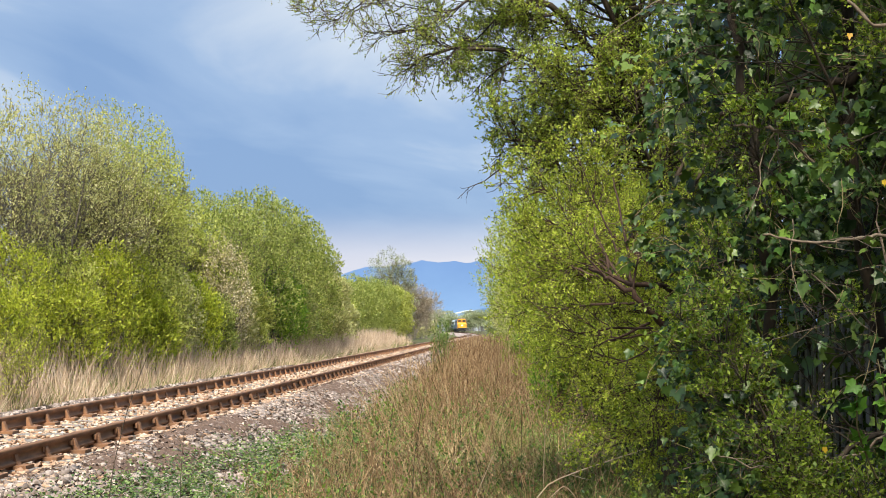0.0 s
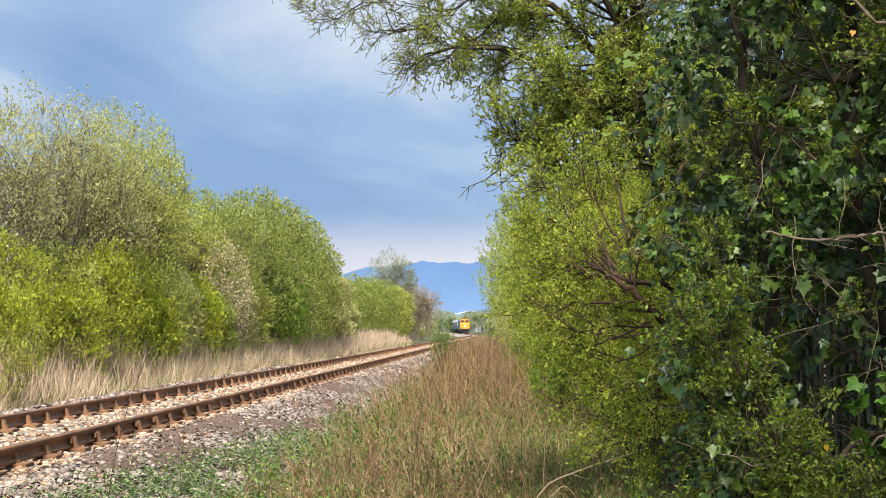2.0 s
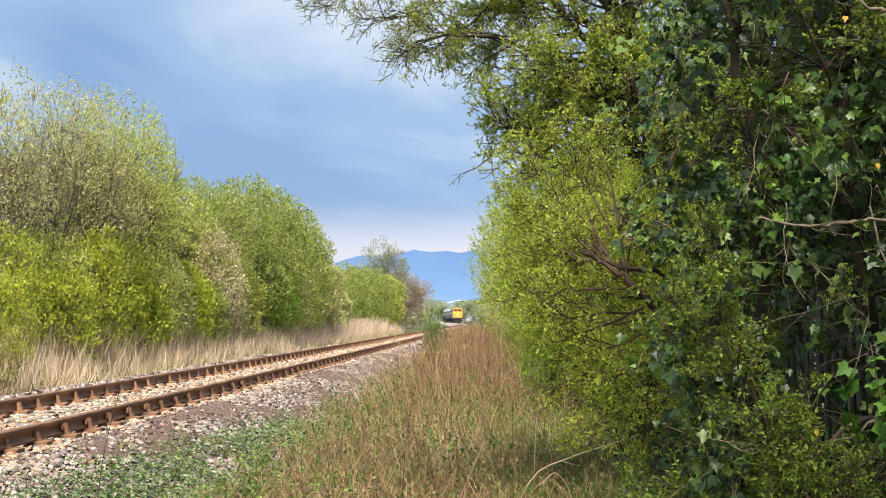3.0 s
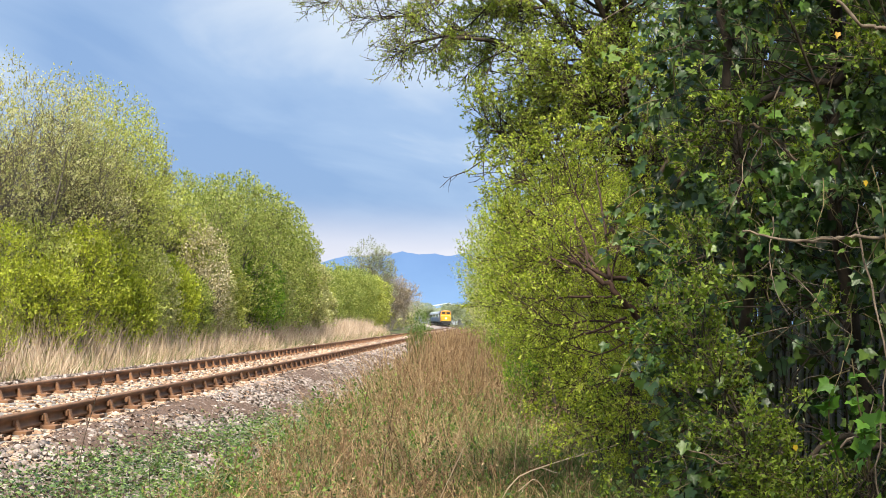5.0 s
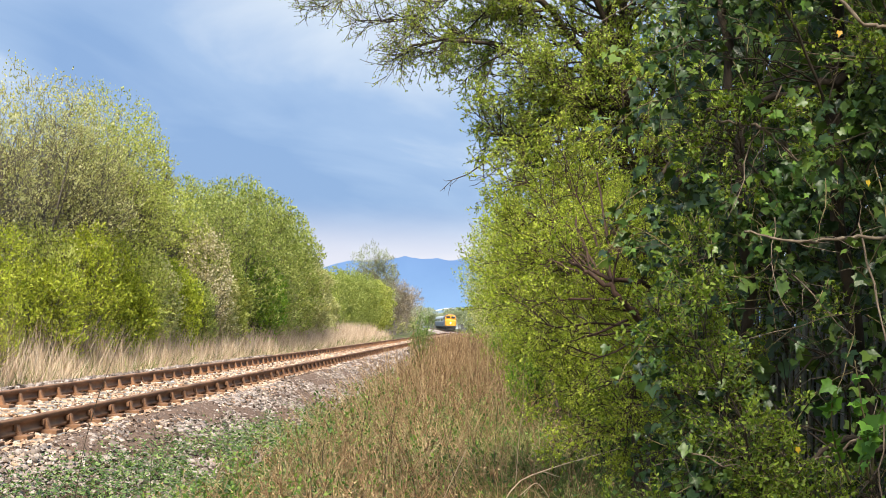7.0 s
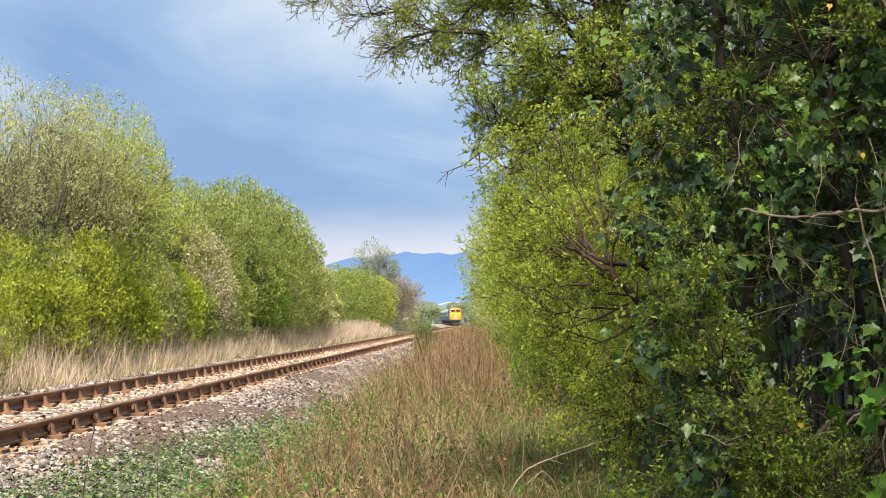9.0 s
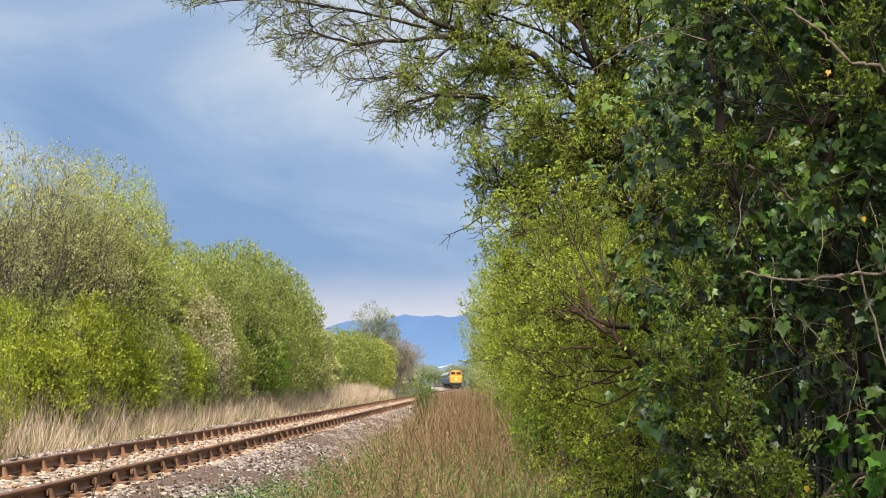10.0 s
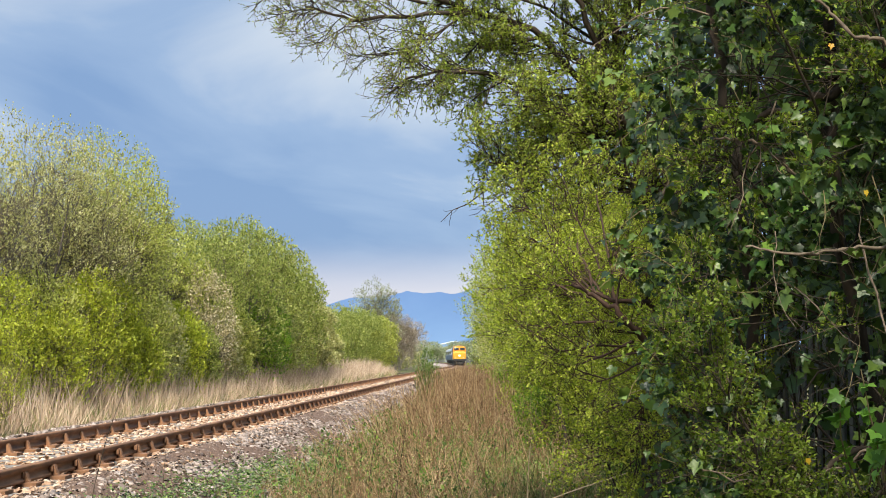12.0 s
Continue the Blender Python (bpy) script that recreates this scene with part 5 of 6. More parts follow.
    sh = grow(rng, p, d, rng.uniform(0.12, 0.34, n), 0.0022, 6, -0.12, 0.18, 0.5)
    v, q = tubes(sh[0][::3], sh[1][::3], 3)
    part("trailing_growth", np_mesh("trailing_growth", v, [q]), M_TWIG, root)
    lp, ld = on_twigs(rng, sh[0], 7, 0.0, 1.0)
    ld = unit(ld + np.array([-0.1, -0.5, -0.6]))
    size = 0.05 * rng.uniform(0.35, 1.0, len(lp)) ** 1.7
    pick = rng.uniform(size=len(lp))
    w = lp + b
    near = np.zeros(len(lp))
    for cx, cz, cr in ((0.25, 1.63, 0.16), (0.46, 1.38, 0.12), (0.62, 1.5, 0.1), (0.4, 1.9, 0.12), (0.55, 2.2, 0.14), (0.2, 1.0, 0.1)):
        near = np.maximum(near, np.exp(-((w[:, 0] - cx) ** 2 + (w[:, 2] - cz) ** 2) / cr ** 2))
    young = (pick > 0.975) | ((near * 0.4 > pick) & (w[:, 1] < 4.9))
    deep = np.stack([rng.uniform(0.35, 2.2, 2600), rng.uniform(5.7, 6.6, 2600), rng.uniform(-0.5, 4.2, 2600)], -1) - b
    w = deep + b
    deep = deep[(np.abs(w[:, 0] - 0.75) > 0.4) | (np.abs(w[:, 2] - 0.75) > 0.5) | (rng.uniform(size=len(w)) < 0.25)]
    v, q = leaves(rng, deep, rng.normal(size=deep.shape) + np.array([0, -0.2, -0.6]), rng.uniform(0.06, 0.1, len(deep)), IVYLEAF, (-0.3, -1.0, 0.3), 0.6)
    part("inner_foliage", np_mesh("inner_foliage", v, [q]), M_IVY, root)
    for name, k, mat in (("foliage", ~young, M_IVY), ("young_foliage", young, M_IVY_LIGHT)):
        v, q = leaves(rng, lp[k], ld[k], size[k], IVYLEAF, (-0.35, -1.0, 0.75), 0.6)
        part(name, np_mesh(name, v, [q]), mat, root)
    # a few leaves turned yellow
    spots = np.array([(0.49, 4.1, 1.75), (0.58, 4.15, 1.38), (0.42, 4.15, 0.7), (0.62, 4.3, 2.3)]) - b
    v, q = leaves(rng, spots, np.array([(0.1, -0.3, -1.0)] * 4) + 0.3 * rng.normal(size=(4, 3)), 0.018, IVYLEAF, (-0.2, -1, 0.2), 0.25)
    part("yellowed_foliage", np_mesh("yellowed_foliage", v, [q]), M_IVY_OLD, root, "yellowed ivy leaves")


make_ivy()


def make_sprig(base, seed):
    """A bright young shoot standing out before the thicket."""
    rng = np.random.default_rng(seed)
    root = thing("ivy_shoot", pose(*base), "bright green young ivy shoot before the dark thicket", "ivy")
    s = grow(rng, np.zeros((4, 3)) + rng.normal(size=(4, 3)) * 0.02, [(-0.25, -0.5, 0.9), (-0.1, -0.6, 0.7), (-0.4, -0.5, 0.6), (-0.1, -0.5, 0.3)], [0.3, 0.28, 0.3, 0.26], 0.003, 6, 0.05, 0.12, 0.5)
    v, q = tubes(*s, 5)
    part("stem", np_mesh("stem", v, [q]), M_TWIG, root)
    lp, ld = on_twigs(rng, s[0], 11, 0.25, 1.0)
    v, q = leaves(rng, lp, ld + np.array([0, -0.2, -0.3]), 0.043 * rng.uniform(0.5, 1.15, len(lp)), IVYLEAF, (-0.2, -1, 0.5), 0.5)
    part("foliage", np_mesh("foliage", v, [q]), M_IVY_NEW, root)


make_sprig((0.575, 4.1, 0.64), 79)
make_sprig((0.56, 4.1, 0.36), 81)
NEAR = [
    ([(0.75, 4.9, -0.5), (0.6, 4.7, 0.1), (0.42, 4.5, 0.5), (0.32, 4.4, 0.75)], 0.008),
    ([(0.8, 4.9, -0.5), (0.68, 4.7, 0.0), (0.55, 4.5, 0.3), (0.45, 4.4, 0.45)], 0.007),
    ([(0.6, 5.0, -0.5), (0.52, 4.8, 0.2), (0.4, 4.7, 0.6), (0.3, 4.7, 0.8)], 0.007),
    ([(0.45, 5.0, 0.9), (0.35, 4.8, 1.1), (0.25, 4.7, 1.15)], 0.006),
    ([(0.55, 5.0, -0.5), (0.4, 4.8, 0.0), (0.28, 4.7, 0.3), (0.16, 4.6, 0.42)], 0.006),
    ([(0.7, 5.0, -0.5), (0.5, 4.8, 0.3), (0.36, 4.6, 0.75), (0.2, 4.6, 1.0)], 0.006),
    ([(0.85, 5.0, -0.5), (0.7, 4.6, 0.1), (0.62, 4.4, 0.4), (0.5, 4.4, 0.6)], 0.006),
    ([(0.6, 5.0, 1.2), (0.45, 4.8, 1.45), (0.3, 4.75, 1.6)], 0.006),
    ([(0.75, 5.0, 1.3), (0.6, 4.7, 1.7), (0.42, 4.5, 1.95), (0.25, 4.5, 2.2)], 0.006),
    ([(0.95, 5.0, 1.5), (0.8, 4.6, 1.65), (0.7, 4.4, 1.9)], 0.006),
]
limb_plant("hawthorn_shrub", "thin hawthorn shoots with small leaves growing through the ivy", "shrub", (0.75, 4.9, -0.5), NEAR, 63, M_BARK_DARK, M_HAW_MID, 13, 0.3, 6, 0.14, 4, 0.06, 6, 0.0155, r_leaf=0.0014)

# ---- grass and weeds ----


def scatter(rng, n, x0, x1, y0, y1, far=1.6):
    x = rng.uniform(x0, x1, n)
    y = y0 + (y1 - y0) * rng.uniform(0, 1, n) ** far
    return x, y


def make_reeds():
    rng = np.random.default_rng(21)
    n = 33000
    x, y = scatter(rng, n, -10.6, -8.1, 13, 100, 1.5)
    dens = 0.5 + 0.5 * lump(x * 0.7, y * 0.35)
    k = dens > rng.uniform(0, 0.75, n)
    x, y = x[k], y[k]
    pos = np.stack([x, y, ground_z(x, y) - 0.02], -1)
    h = rng.uniform(0.6, 1.45, len(x)) * (0.6 + 0.6 * np.clip((-8.0 - x) / 1.5, 0, 1))
    v, a, c = blades(rng, pos, h, 0.0065 + 0.00014 * y, 0.18, 0.32)
    tagged(part("reed_grass", np_mesh("reed_grass", v, [a, c]), M_REED), "tall dry straw-coloured reed grass beyond the track", "grass", kind="stuff")
    n = 15000
    x, y = scatter(rng, n, -10.5, -8.0, 12, 100, 1.5)
    pos = np.stack([x, y, ground_z(x, y) - 0.02], -1)
    v, a, c = blades(rng, pos, rng.uniform(0.25, 0.85, n), 0.006 + 0.00012 * y, 0.35, 0.6)
    tagged(part("green_grass", np_mesh("green_grass", v, [a, c]), M_GRASS), "green grass at the foot of the reeds", "grass", kind="stuff")
    n = 16000
    x, y = scatter(rng, n, -10.4, -7.95, 12, 80, 1.5)
    pos = np.stack([x, y, ground_z(x, y) - 0.02], -1)
    v, a, c = blades(rng, pos, rng.uniform(0.25, 0.75, n), 0.007 + 0.00014 * y, 0.8, 0.9)
    tagged(part("matted_grass", np_mesh("matted_grass", v, [a, c]), M_REED), "matted pale dead grass between track and reeds", "grass", kind="stuff")


def verge_edge(y):
    return -3.1 + 0.22 * np.sin(y * 0.8) + 0.15 * np.sin(y * 2.1 + 1)


def make_verge():
    rng = np.random.default_rng(22)

    def tuft(n, far, y0, y1, h0, h1, width, lean, bend, patch):
        x, y = scatter(rng, n, -3.4, 1.2, y0, y1, far)
        k = (x > verge_edge(y) + rng.normal(size=n) * 0.15) & (0.5 + 0.6 * lump(x * 1.1 + patch, y * 0.6 + patch) > rng.uniform(0, 0.9, n))
        x, y = x[k], y[k]
        pos = np.stack([x, y, ground_z(x, y) - 0.02], -1)
        rise = np.clip((x + 3.3) / 1.5, 0.3, 1.0)
        rise = rise * np.clip(0.4 + (y - 9) / 22, 0.4, 1.0)
        return blades(rng, pos, rng.uniform(h0, h1, len(x)) * rise, width + 0.00006 * y, lean, bend)
    v, a, c = tuft(31000, 1.5, 7, 60, 0.2, 0.62, 0.0045, 0.6, 0.9, 0.0)
    tagged(part("verge_grass", np_mesh("verge_grass", v, [a, c]), M_GRASS), "rough green grass on the verge", "grass", kind="stuff")
    v, a, c = tuft(27000, 1.6, 7, 60, 0.25, 0.85, 0.0040, 0.95, 1.1, 3.0)
    tagged(part("dry_grass", np_mesh("dry_grass", v, [a, c]), M_STRAW), "pale dead grass tangled on the verge", "grass", kind="stuff")
    v, a, c = tuft(15000, 1.4, 9, 70, 0.4, 1.1, 0.0038, 0.6, 0.7, 6.0)
    tagged(part("brown_grass", np_mesh("brown_grass", v, [a, c]), M_STALK), "brown dead grass stems on the verge", "grass", kind="stuff")
    n = 9000
    x, y = scatter(rng, n, -0.5, 1.3, 7, 18, 1.1)
    pos = np.stack([x, y, ground_z(x, y) - 0.02], -1)
    v, a, c = blades(rng, pos, rng.uniform(0.2, 0.6, n), 0.0035, 0.6, 0.9)
    tagged(part("verge_grass", np_mesh("verge_grass", v, [a, c]), M_GRASS), "longer green grass at the foot of the hedge", "grass", kind="stuff")
    # the verge goes on beside and behind the camera
    for name, mat, n, h0, h1, label in (("verge_grass", M_GRASS, 7000, 0.12, 0.4, "rough green grass on the trodden verge"), ("dry_grass", M_STRAW, 6000, 0.15, 0.45, "pale dead grass on the trodden verge")):
        x, y = scatter(rng, n, -3.0, 2.6, -6, 7, 1.0)
        pos = np.stack([x, y, ground_z(x, y) - 0.02], -1)
        v, a, c = blades(rng, pos, rng.uniform(h0, h1, n), 0.004, 0.7, 0.9)
        tagged(part(name, np_mesh(name, v, [a, c]), mat), label, "grass", kind="stuff")
    # last year's stalks, taller towards the hedge
    n = 2500
    x, y = scatter(rng, n, -3.0, 0.4, 9, 75, 1.4)
    k = x > verge_edge(y) + 0.25 + rng.normal(size=n) * 0.15
    x, y = x[k], y[k]
    m = len(x)
    pos = np.stack([x, y, ground_z(x, y) - 0.02], -1)
    tall = np.clip(0.55 + 0.75 * (x + 2.9), 0.45, 1.5) * rng.uniform(0.6, 1.0, m) * np.clip(0.35 + (y - 9) / 16, 0.35, 1.0)
    s = grow(rng, pos, np.stack([rng.normal(size=m) * 0.42, rng.normal(size=m) * 0.42, np.ones(m)], -1), tall, 0.0034 + 0.00005 * y, 5, 0.0, 0.14, 0.5)
    t = sprout(rng, *s, 5, 0.35, 1.0, 38, 0.2, 2, 0.7, 0.1, 0.15, 0.5, 0.0018)
    lp, ld = on_twigs(rng, t[0], 2)
    v, q = merge([tubes(*s, 3), tubes(*t, 3), leaves(rng, lp, ld, 0.022 * rng.uniform(0.6, 1.4, len(lp)), TRI)])
    tagged(part("dead_stalks", np_mesh("dead_stalks", v, q), M_STALK), "reddish-brown dead weed stalks standing thick on the verge", "weeds", kind="stuff")
    # a thick stand of taller stalks
    n = 850
    x, y = scatter(rng, n, -2.05, 0.1, 20, 48, 1.0)
    pos = np.stack([x, y, ground_z(x, y) - 0.02], -1)
    s = grow(rng, pos, np.stack([rng.normal(size=n) * 0.25, rng.normal(size=n) * 0.25, np.ones(n)], -1), rng.uniform(1.0, 1.45, n) * np.clip(0.8 + (x + 2.0) / 2, 0.8, 1.0), 0.006, 4, 0.0, 0.06, 0.5)
    t = sprout(rng, *s, 6, 0.35, 1.0, 38, 0.25, 2, 0.7, 0.1, 0.15, 0.5, 0.003)
    v, q = merge([tubes(*s, 3), tubes(*t, 3)])
    tagged(part("tall_dead_stalks", np_mesh("tall_dead_stalks", v, q), M_STALK), "tall reddish-brown dead weed stalks beside the line", "weeds", kind="stuff")
    n = 420
    x, y = scatter(rng, n, -1.95, 0.0, 42, 70, 1.0)
    pos = np.stack([x, y, ground_z(x, y) - 0.02], -1)
    s = grow(rng, pos, np.stack([rng.normal(size=n) * 0.15, rng.normal(size=n) * 0.15, np.ones(n)], -1), rng.uniform(0.9, 1.3, n), 0.010, 4, 0.0, 0.06, 0.5)
    t = sprout(rng, *s, 6, 0.35, 1.0, 38, 0.3, 2, 0.7, 0.1, 0.15, 0.5, 0.006)
    v, q = merge([tubes(*s, 3), tubes(*t, 3)])
    tagged(part("tall_dead_stalks", np_mesh("tall_dead_stalks", v, q), M_STALK), "reddish-brown dead weed stalks farther along the line", "weeds", kind="stuff")
    n = 170
    x, y = scatter(rng, n, -2.75, -1.9, 45, 75, 1.0)
    pos = np.stack([x, y, ground_z(x, y) - 0.02], -1)
    s = grow(rng, pos, np.stack([rng.normal(size=n) * 0.15, rng.normal(size=n) * 0.15, np.ones(n)], -1), rng.uniform(0.9, 1.25, n), 0.010, 4, 0.0, 0.06, 0.5)
    t = sprout(rng, *s, 6, 0.35, 1.0, 38, 0.3, 2, 0.7, 0.1, 0.15, 0.5, 0.006)
    v, q = merge([tubes(*s, 3), tubes(*t, 3)])
    tagged(part("tall_dead_stalks", np_mesh("tall_dead_stalks", v, q), M_STALK), "brown dead weed stalks beside the far ballast", "weeds", kind="stuff")
    # bleached stems among them
    n = 900
    x, y = scatter(rng, n, -2.8, 0.5, 9, 50, 1.3)
    pos = np.stack([x, y, ground_z(x, y) - 0.02], -1)
    s = grow(rng, pos, np.stack([rng.normal(size=n) * 0.35, rng.normal(size=n) * 0.35, np.ones(n)], -1), rng.uniform(0.35, 1.0, n) * np.clip(0.4 + (y - 9) / 18, 0.4, 1.0), 0.0032 + 0.00006 * y, 6, -0.06, 0.1, 0.5)
    t = sprout(rng, *s, 4, 0.5, 1.0, 36, 0.16, 3, 0.7, 0.05, 0.15, 0.5, 0.002)
    v, q = merge([tubes(*s, 3), tubes(*t, 3)])
    tagged(part("bleached_stems", np_mesh("bleached_stems", v, q), M_STRAW), "bleached straw-coloured dead stems leaning on the verge", "weeds", kind="stuff")
    # fresh shoots pushing up between them
    n = 1100
    x, y = scatter(rng, n, -2.7, 0.9, 9, 40, 1.3)
    pos = np.stack([x, y, ground_z(x, y) - 0.02], -1)
    s = grow(rng, pos, np.stack([rng.normal(size=n) * 0.25, rng.normal(size=n) * 0.25, np.ones(n)], -1), rng.uniform(0.25, 0.75, n) * np.clip(0.45 + (y - 9) / 18, 0.45, 1.0), 0.003, 4, 0.0, 0.1, 0.5)
    lp, ld = on_twigs(rng, s[0], 9, 0.2, 1.0)
    v, q = merge([tubes(*s, 3), leaves(rng, lp, ld, 0.05 * rng.uniform(0.5, 1.2, len(lp)) * np.clip(lp[:, 1] / 14, 0.8, 2.0), SPRAY)])
    tagged(part("fresh_shoots", np_mesh("fresh_shoots", v, q), M_HERB), "fresh green shoots among the dead stems", "weeds", kind="stuff")
    # young herbs among the dead grass
    n = 32000
    x, y = scatter(rng, n, -3.0, 1.2, 8, 34, 1.25)
    k = (x > verge_edge(y) + 0.1) & (lump(x * 2.1 + 4, y * 1.3) + 0.15 > rng.uniform(-0.4, 0.5, n))
    x, y = x[k], y[k]
    pos = np.stack([x, y, ground_z(x, y) + rng.uniform(0.0, 0.5, len(x)) * np.clip(0.5 + (y - 8) / 16, 0.5, 1)], -1)
    ax = np.stack([rng.normal(size=len(x)), rng.normal(size=len(x)), rng.uniform(0.0, 1.2, len(x))], -1)
    v, q = leaves(rng, pos, ax, rng.uniform(0.025, 0.055, len(x)), SPRAY, None, 0.7)
    tagged(part("young_herbs", np_mesh("young_herbs", v, [q]), M_HERB), "young green herbs coming up through the dead grass", "plants", kind="stuff")
    # leafy ground cover on the shoulder
    n = 64000
    x, y = scatter(rng, n, -4.0, -1.8, 8, 22, 1.1)
    k = (lump(x * 1.2, y * 0.5) > -0.3) & (x > -3.75 + 0.04 * (y - 8) + rng.normal(size=n) * 0.12) & (x < -2.3 + rng.normal(size=n) * 0.2)
    x, y = x[k], y[k]
    z = np.maximum(ground_z(x, y), bed_z(x - mid(y), y)) + rng.uniform(0.0, 0.13, len(x))
    pos = np.stack([x, y, z], -1)
    ax = np.stack([rng.normal(size=len(x)), rng.normal(size=len(x)), rng.uniform(-0.1, 0.5, len(x))], -1)
    v, q = leaves(rng, pos, ax, rng.uniform(0.024, 0.052, len(x)), TRI, None, 0.6)
    tagged(part("ground_cover", np_mesh("ground_cover", v, [q]), M_COVER), "low green leafy plants creeping over the shoulder", "plants", kind="stuff")


def make_canes():
    rng = np.random.default_rng(31)
    arches = []
    for k in range(16):
        # dead canes arching over the verge
        x, y, a, r = rng.uniform(-2.3, 0.3), rng.uniform(8.5, 16.0), rng.uniform(0, 6.28), rng.uniform(0.25, 0.6)
        h = rng.uniform(0.25, 0.6)
        arches.append(("dead_cane", "arching straw-coloured dead bramble cane", M_STRAW, 0.003, [(x, y, -0.6), (x + 0.35 * r * math.cos(a), y + 0.35 * r * math.sin(a), -0.6 + 0.8 * h),
                       (x + 0.7 * r * math.cos(a), y + 0.7 * r * math.sin(a), -0.6 + h), (x + r * math.cos(a), y + r * math.sin(a), -0.6 + 0.85 * h)]))
    for k in range(12):
        x, y, h = rng.uniform(-2.6, 0.0), rng.uniform(9, 15), rng.uniform(0.5, 0.95)
        arches.append(("dead_stalk", "thin dark dead stalk in the grass", M_BARK_DARK, 0.003, [(x, y, -0.6), (x + rng.normal() * 0.05, y, -0.6 + 0.5 * h), (x + rng.normal() * 0.12, y, -0.6 + h)]))
    for name, label, mat, r, pts in arches + [
            ("dead_stalk", "tall dark dead stalk beside the ballast", M_BARK_DARK, 0.004, [(-3.25, 9.8, -0.6), (-3.2, 9.85, 0.0), (-3.12, 9.9, 0.4), (-2.97, 9.95, 0.86)]),
            ("dead_stalk", "thin dark dead stalk beside the ballast", M_BARK_DARK, 0.003, [(-2.95, 10.8, -0.6), (-2.96, 10.8, -0.2), (-2.93, 10.8, 0.25)]),
            ("dead_stalk", "thin dark dead stalk in the grass", M_BARK_DARK, 0.003, [(-1.15, 10.6, -0.6), (-1.12, 10.6, 0.0), (-1.05, 10.6, 0.45)]),
            ("dead_stalk", "thin dark dead stalk in the grass", M_BARK_DARK, 0.003, [(-1.5, 11.6, -0.6), (-1.42, 11.6, 0.0), (-1.36, 11.6, 0.42)]),
            ("dead_cane", "arching straw-coloured dead bramble cane", M_REED, 0.005, [(-0.45, 9.0, -0.55), (-0.2, 8.9, 0.02), (0.1, 8.8, 0.15), (0.43, 8.7, 0.27)]),
            ("dead_cane", "arching straw-coloured dead bramble cane", M_REED, 0.0045, [(0.1, 9.2, -0.5), (0.05, 9.1, -0.1), (-0.05, 9.0, 0.02), (-0.15, 8.9, -0.06)]),
            ("dead_cane", "straw-coloured dead grass stem leaning over", M_REED, 0.0048, [(-0.75, 9.3, -0.55), (-0.66, 9.2, -0.2), (-0.5, 9.1, 0.18)]),
            ("dead_cane", "thin straw-coloured dead stem before the hedge", M_REED, 0.004, [(-0.15, 11.0, -0.5), (-0.12, 11.0, 0.2), (-0.05, 11.0, 0.62)])]:
        P = np.array(pts)
        base = P[0].copy()
        base[2] = float(ground_z(base[0], base[1])) - 0.02
        P[0] = base
        s = np.linspace(0, len(P) - 1, 14)
        i = np.minimum(s.astype(int), len(P) - 2)
        f = (s - i)[:, None]
        Q = P[i] * (1 - f) + P[i + 1] * f
        Q[1:-1] = (Q[:-2] + 2 * Q[1:-1] + Q[2:]) / 4
        L = ((Q - base)[None], np.linspace(1, 0.5, 14)[None] * r)
        s1 = sprout(rng, *L, 5, 0.4, 1.0, 40, 0.14, 4, 0.6, 0.05, 0.15, 0.4, 0.001)
        v, q = merge([tubes(*L, 5), tubes(*s1, 3)])
        ob = part(name, np_mesh(name, v, q), mat, None, "", True)
        ob.location = base
        tagged(ob, label, "dead stalk")


make_canes()
plant("tall_weed", "leafy green weed standing above the dead stalks", "weed", (-1.88, 30.0), 140, 1.2, 0.2, 8, M_TWIG, M_HERB, "", 0.04, 6, 4, 3, 4, 0.2, 0.2, stem_r=0.01, twig_r=0.003, shell=90)
plant("tall_weed", "leafy green weed standing above the dead stalks", "weed", (-2.2, 33.0), 141, 1.3, 0.25, 8, M_TWIG, M_HERB, "", 0.04, 6, 4, 3, 4, 0.2, 0.2, stem_r=0.01, twig_r=0.003, shell=90)
make_reeds()
make_verge()
make_stones()
make_single_stones(ballast_bed)

# ---- the train ----
M_YELLOW_PAINT = plain_mat("warning_yellow_paint", (0.72, 0.315, 0.018), 0.35, 0.0, 0.12, 2.0)
M_BLUE_PAINT = plain_mat("dark_blue_paint", (0.018, 0.06, 0.13), 0.35, 0.0, 0.2, 1.5)
M_GREY_PAINT = plain_mat("pale_grey_paint", (0.45, 0.48, 0.5), 0.4, 0.0, 0.15, 1.5)
M_ROOF = plain_mat("roof_grey", (0.11, 0.115, 0.12), 0.7, 0.0, 0.3, 1.5)
M_BLACK = plain_mat("underframe_black", (0.02, 0.019, 0.018), 0.7, 0.1, 0.3, 4.0)
M_STEEL = plain_mat("wheel_steel", (0.20, 0.17, 0.15), 0.5, 0.7, 0.3, 4.0)
M_PANE = plain_mat("train_window_glass", (0.015, 0.02, 0.025), 0.08, 0.0, 0.05, 1.0)
M_LAMP = glow_mat("headlight_glow", (1.0, 0.9, 0.7), 4.0)


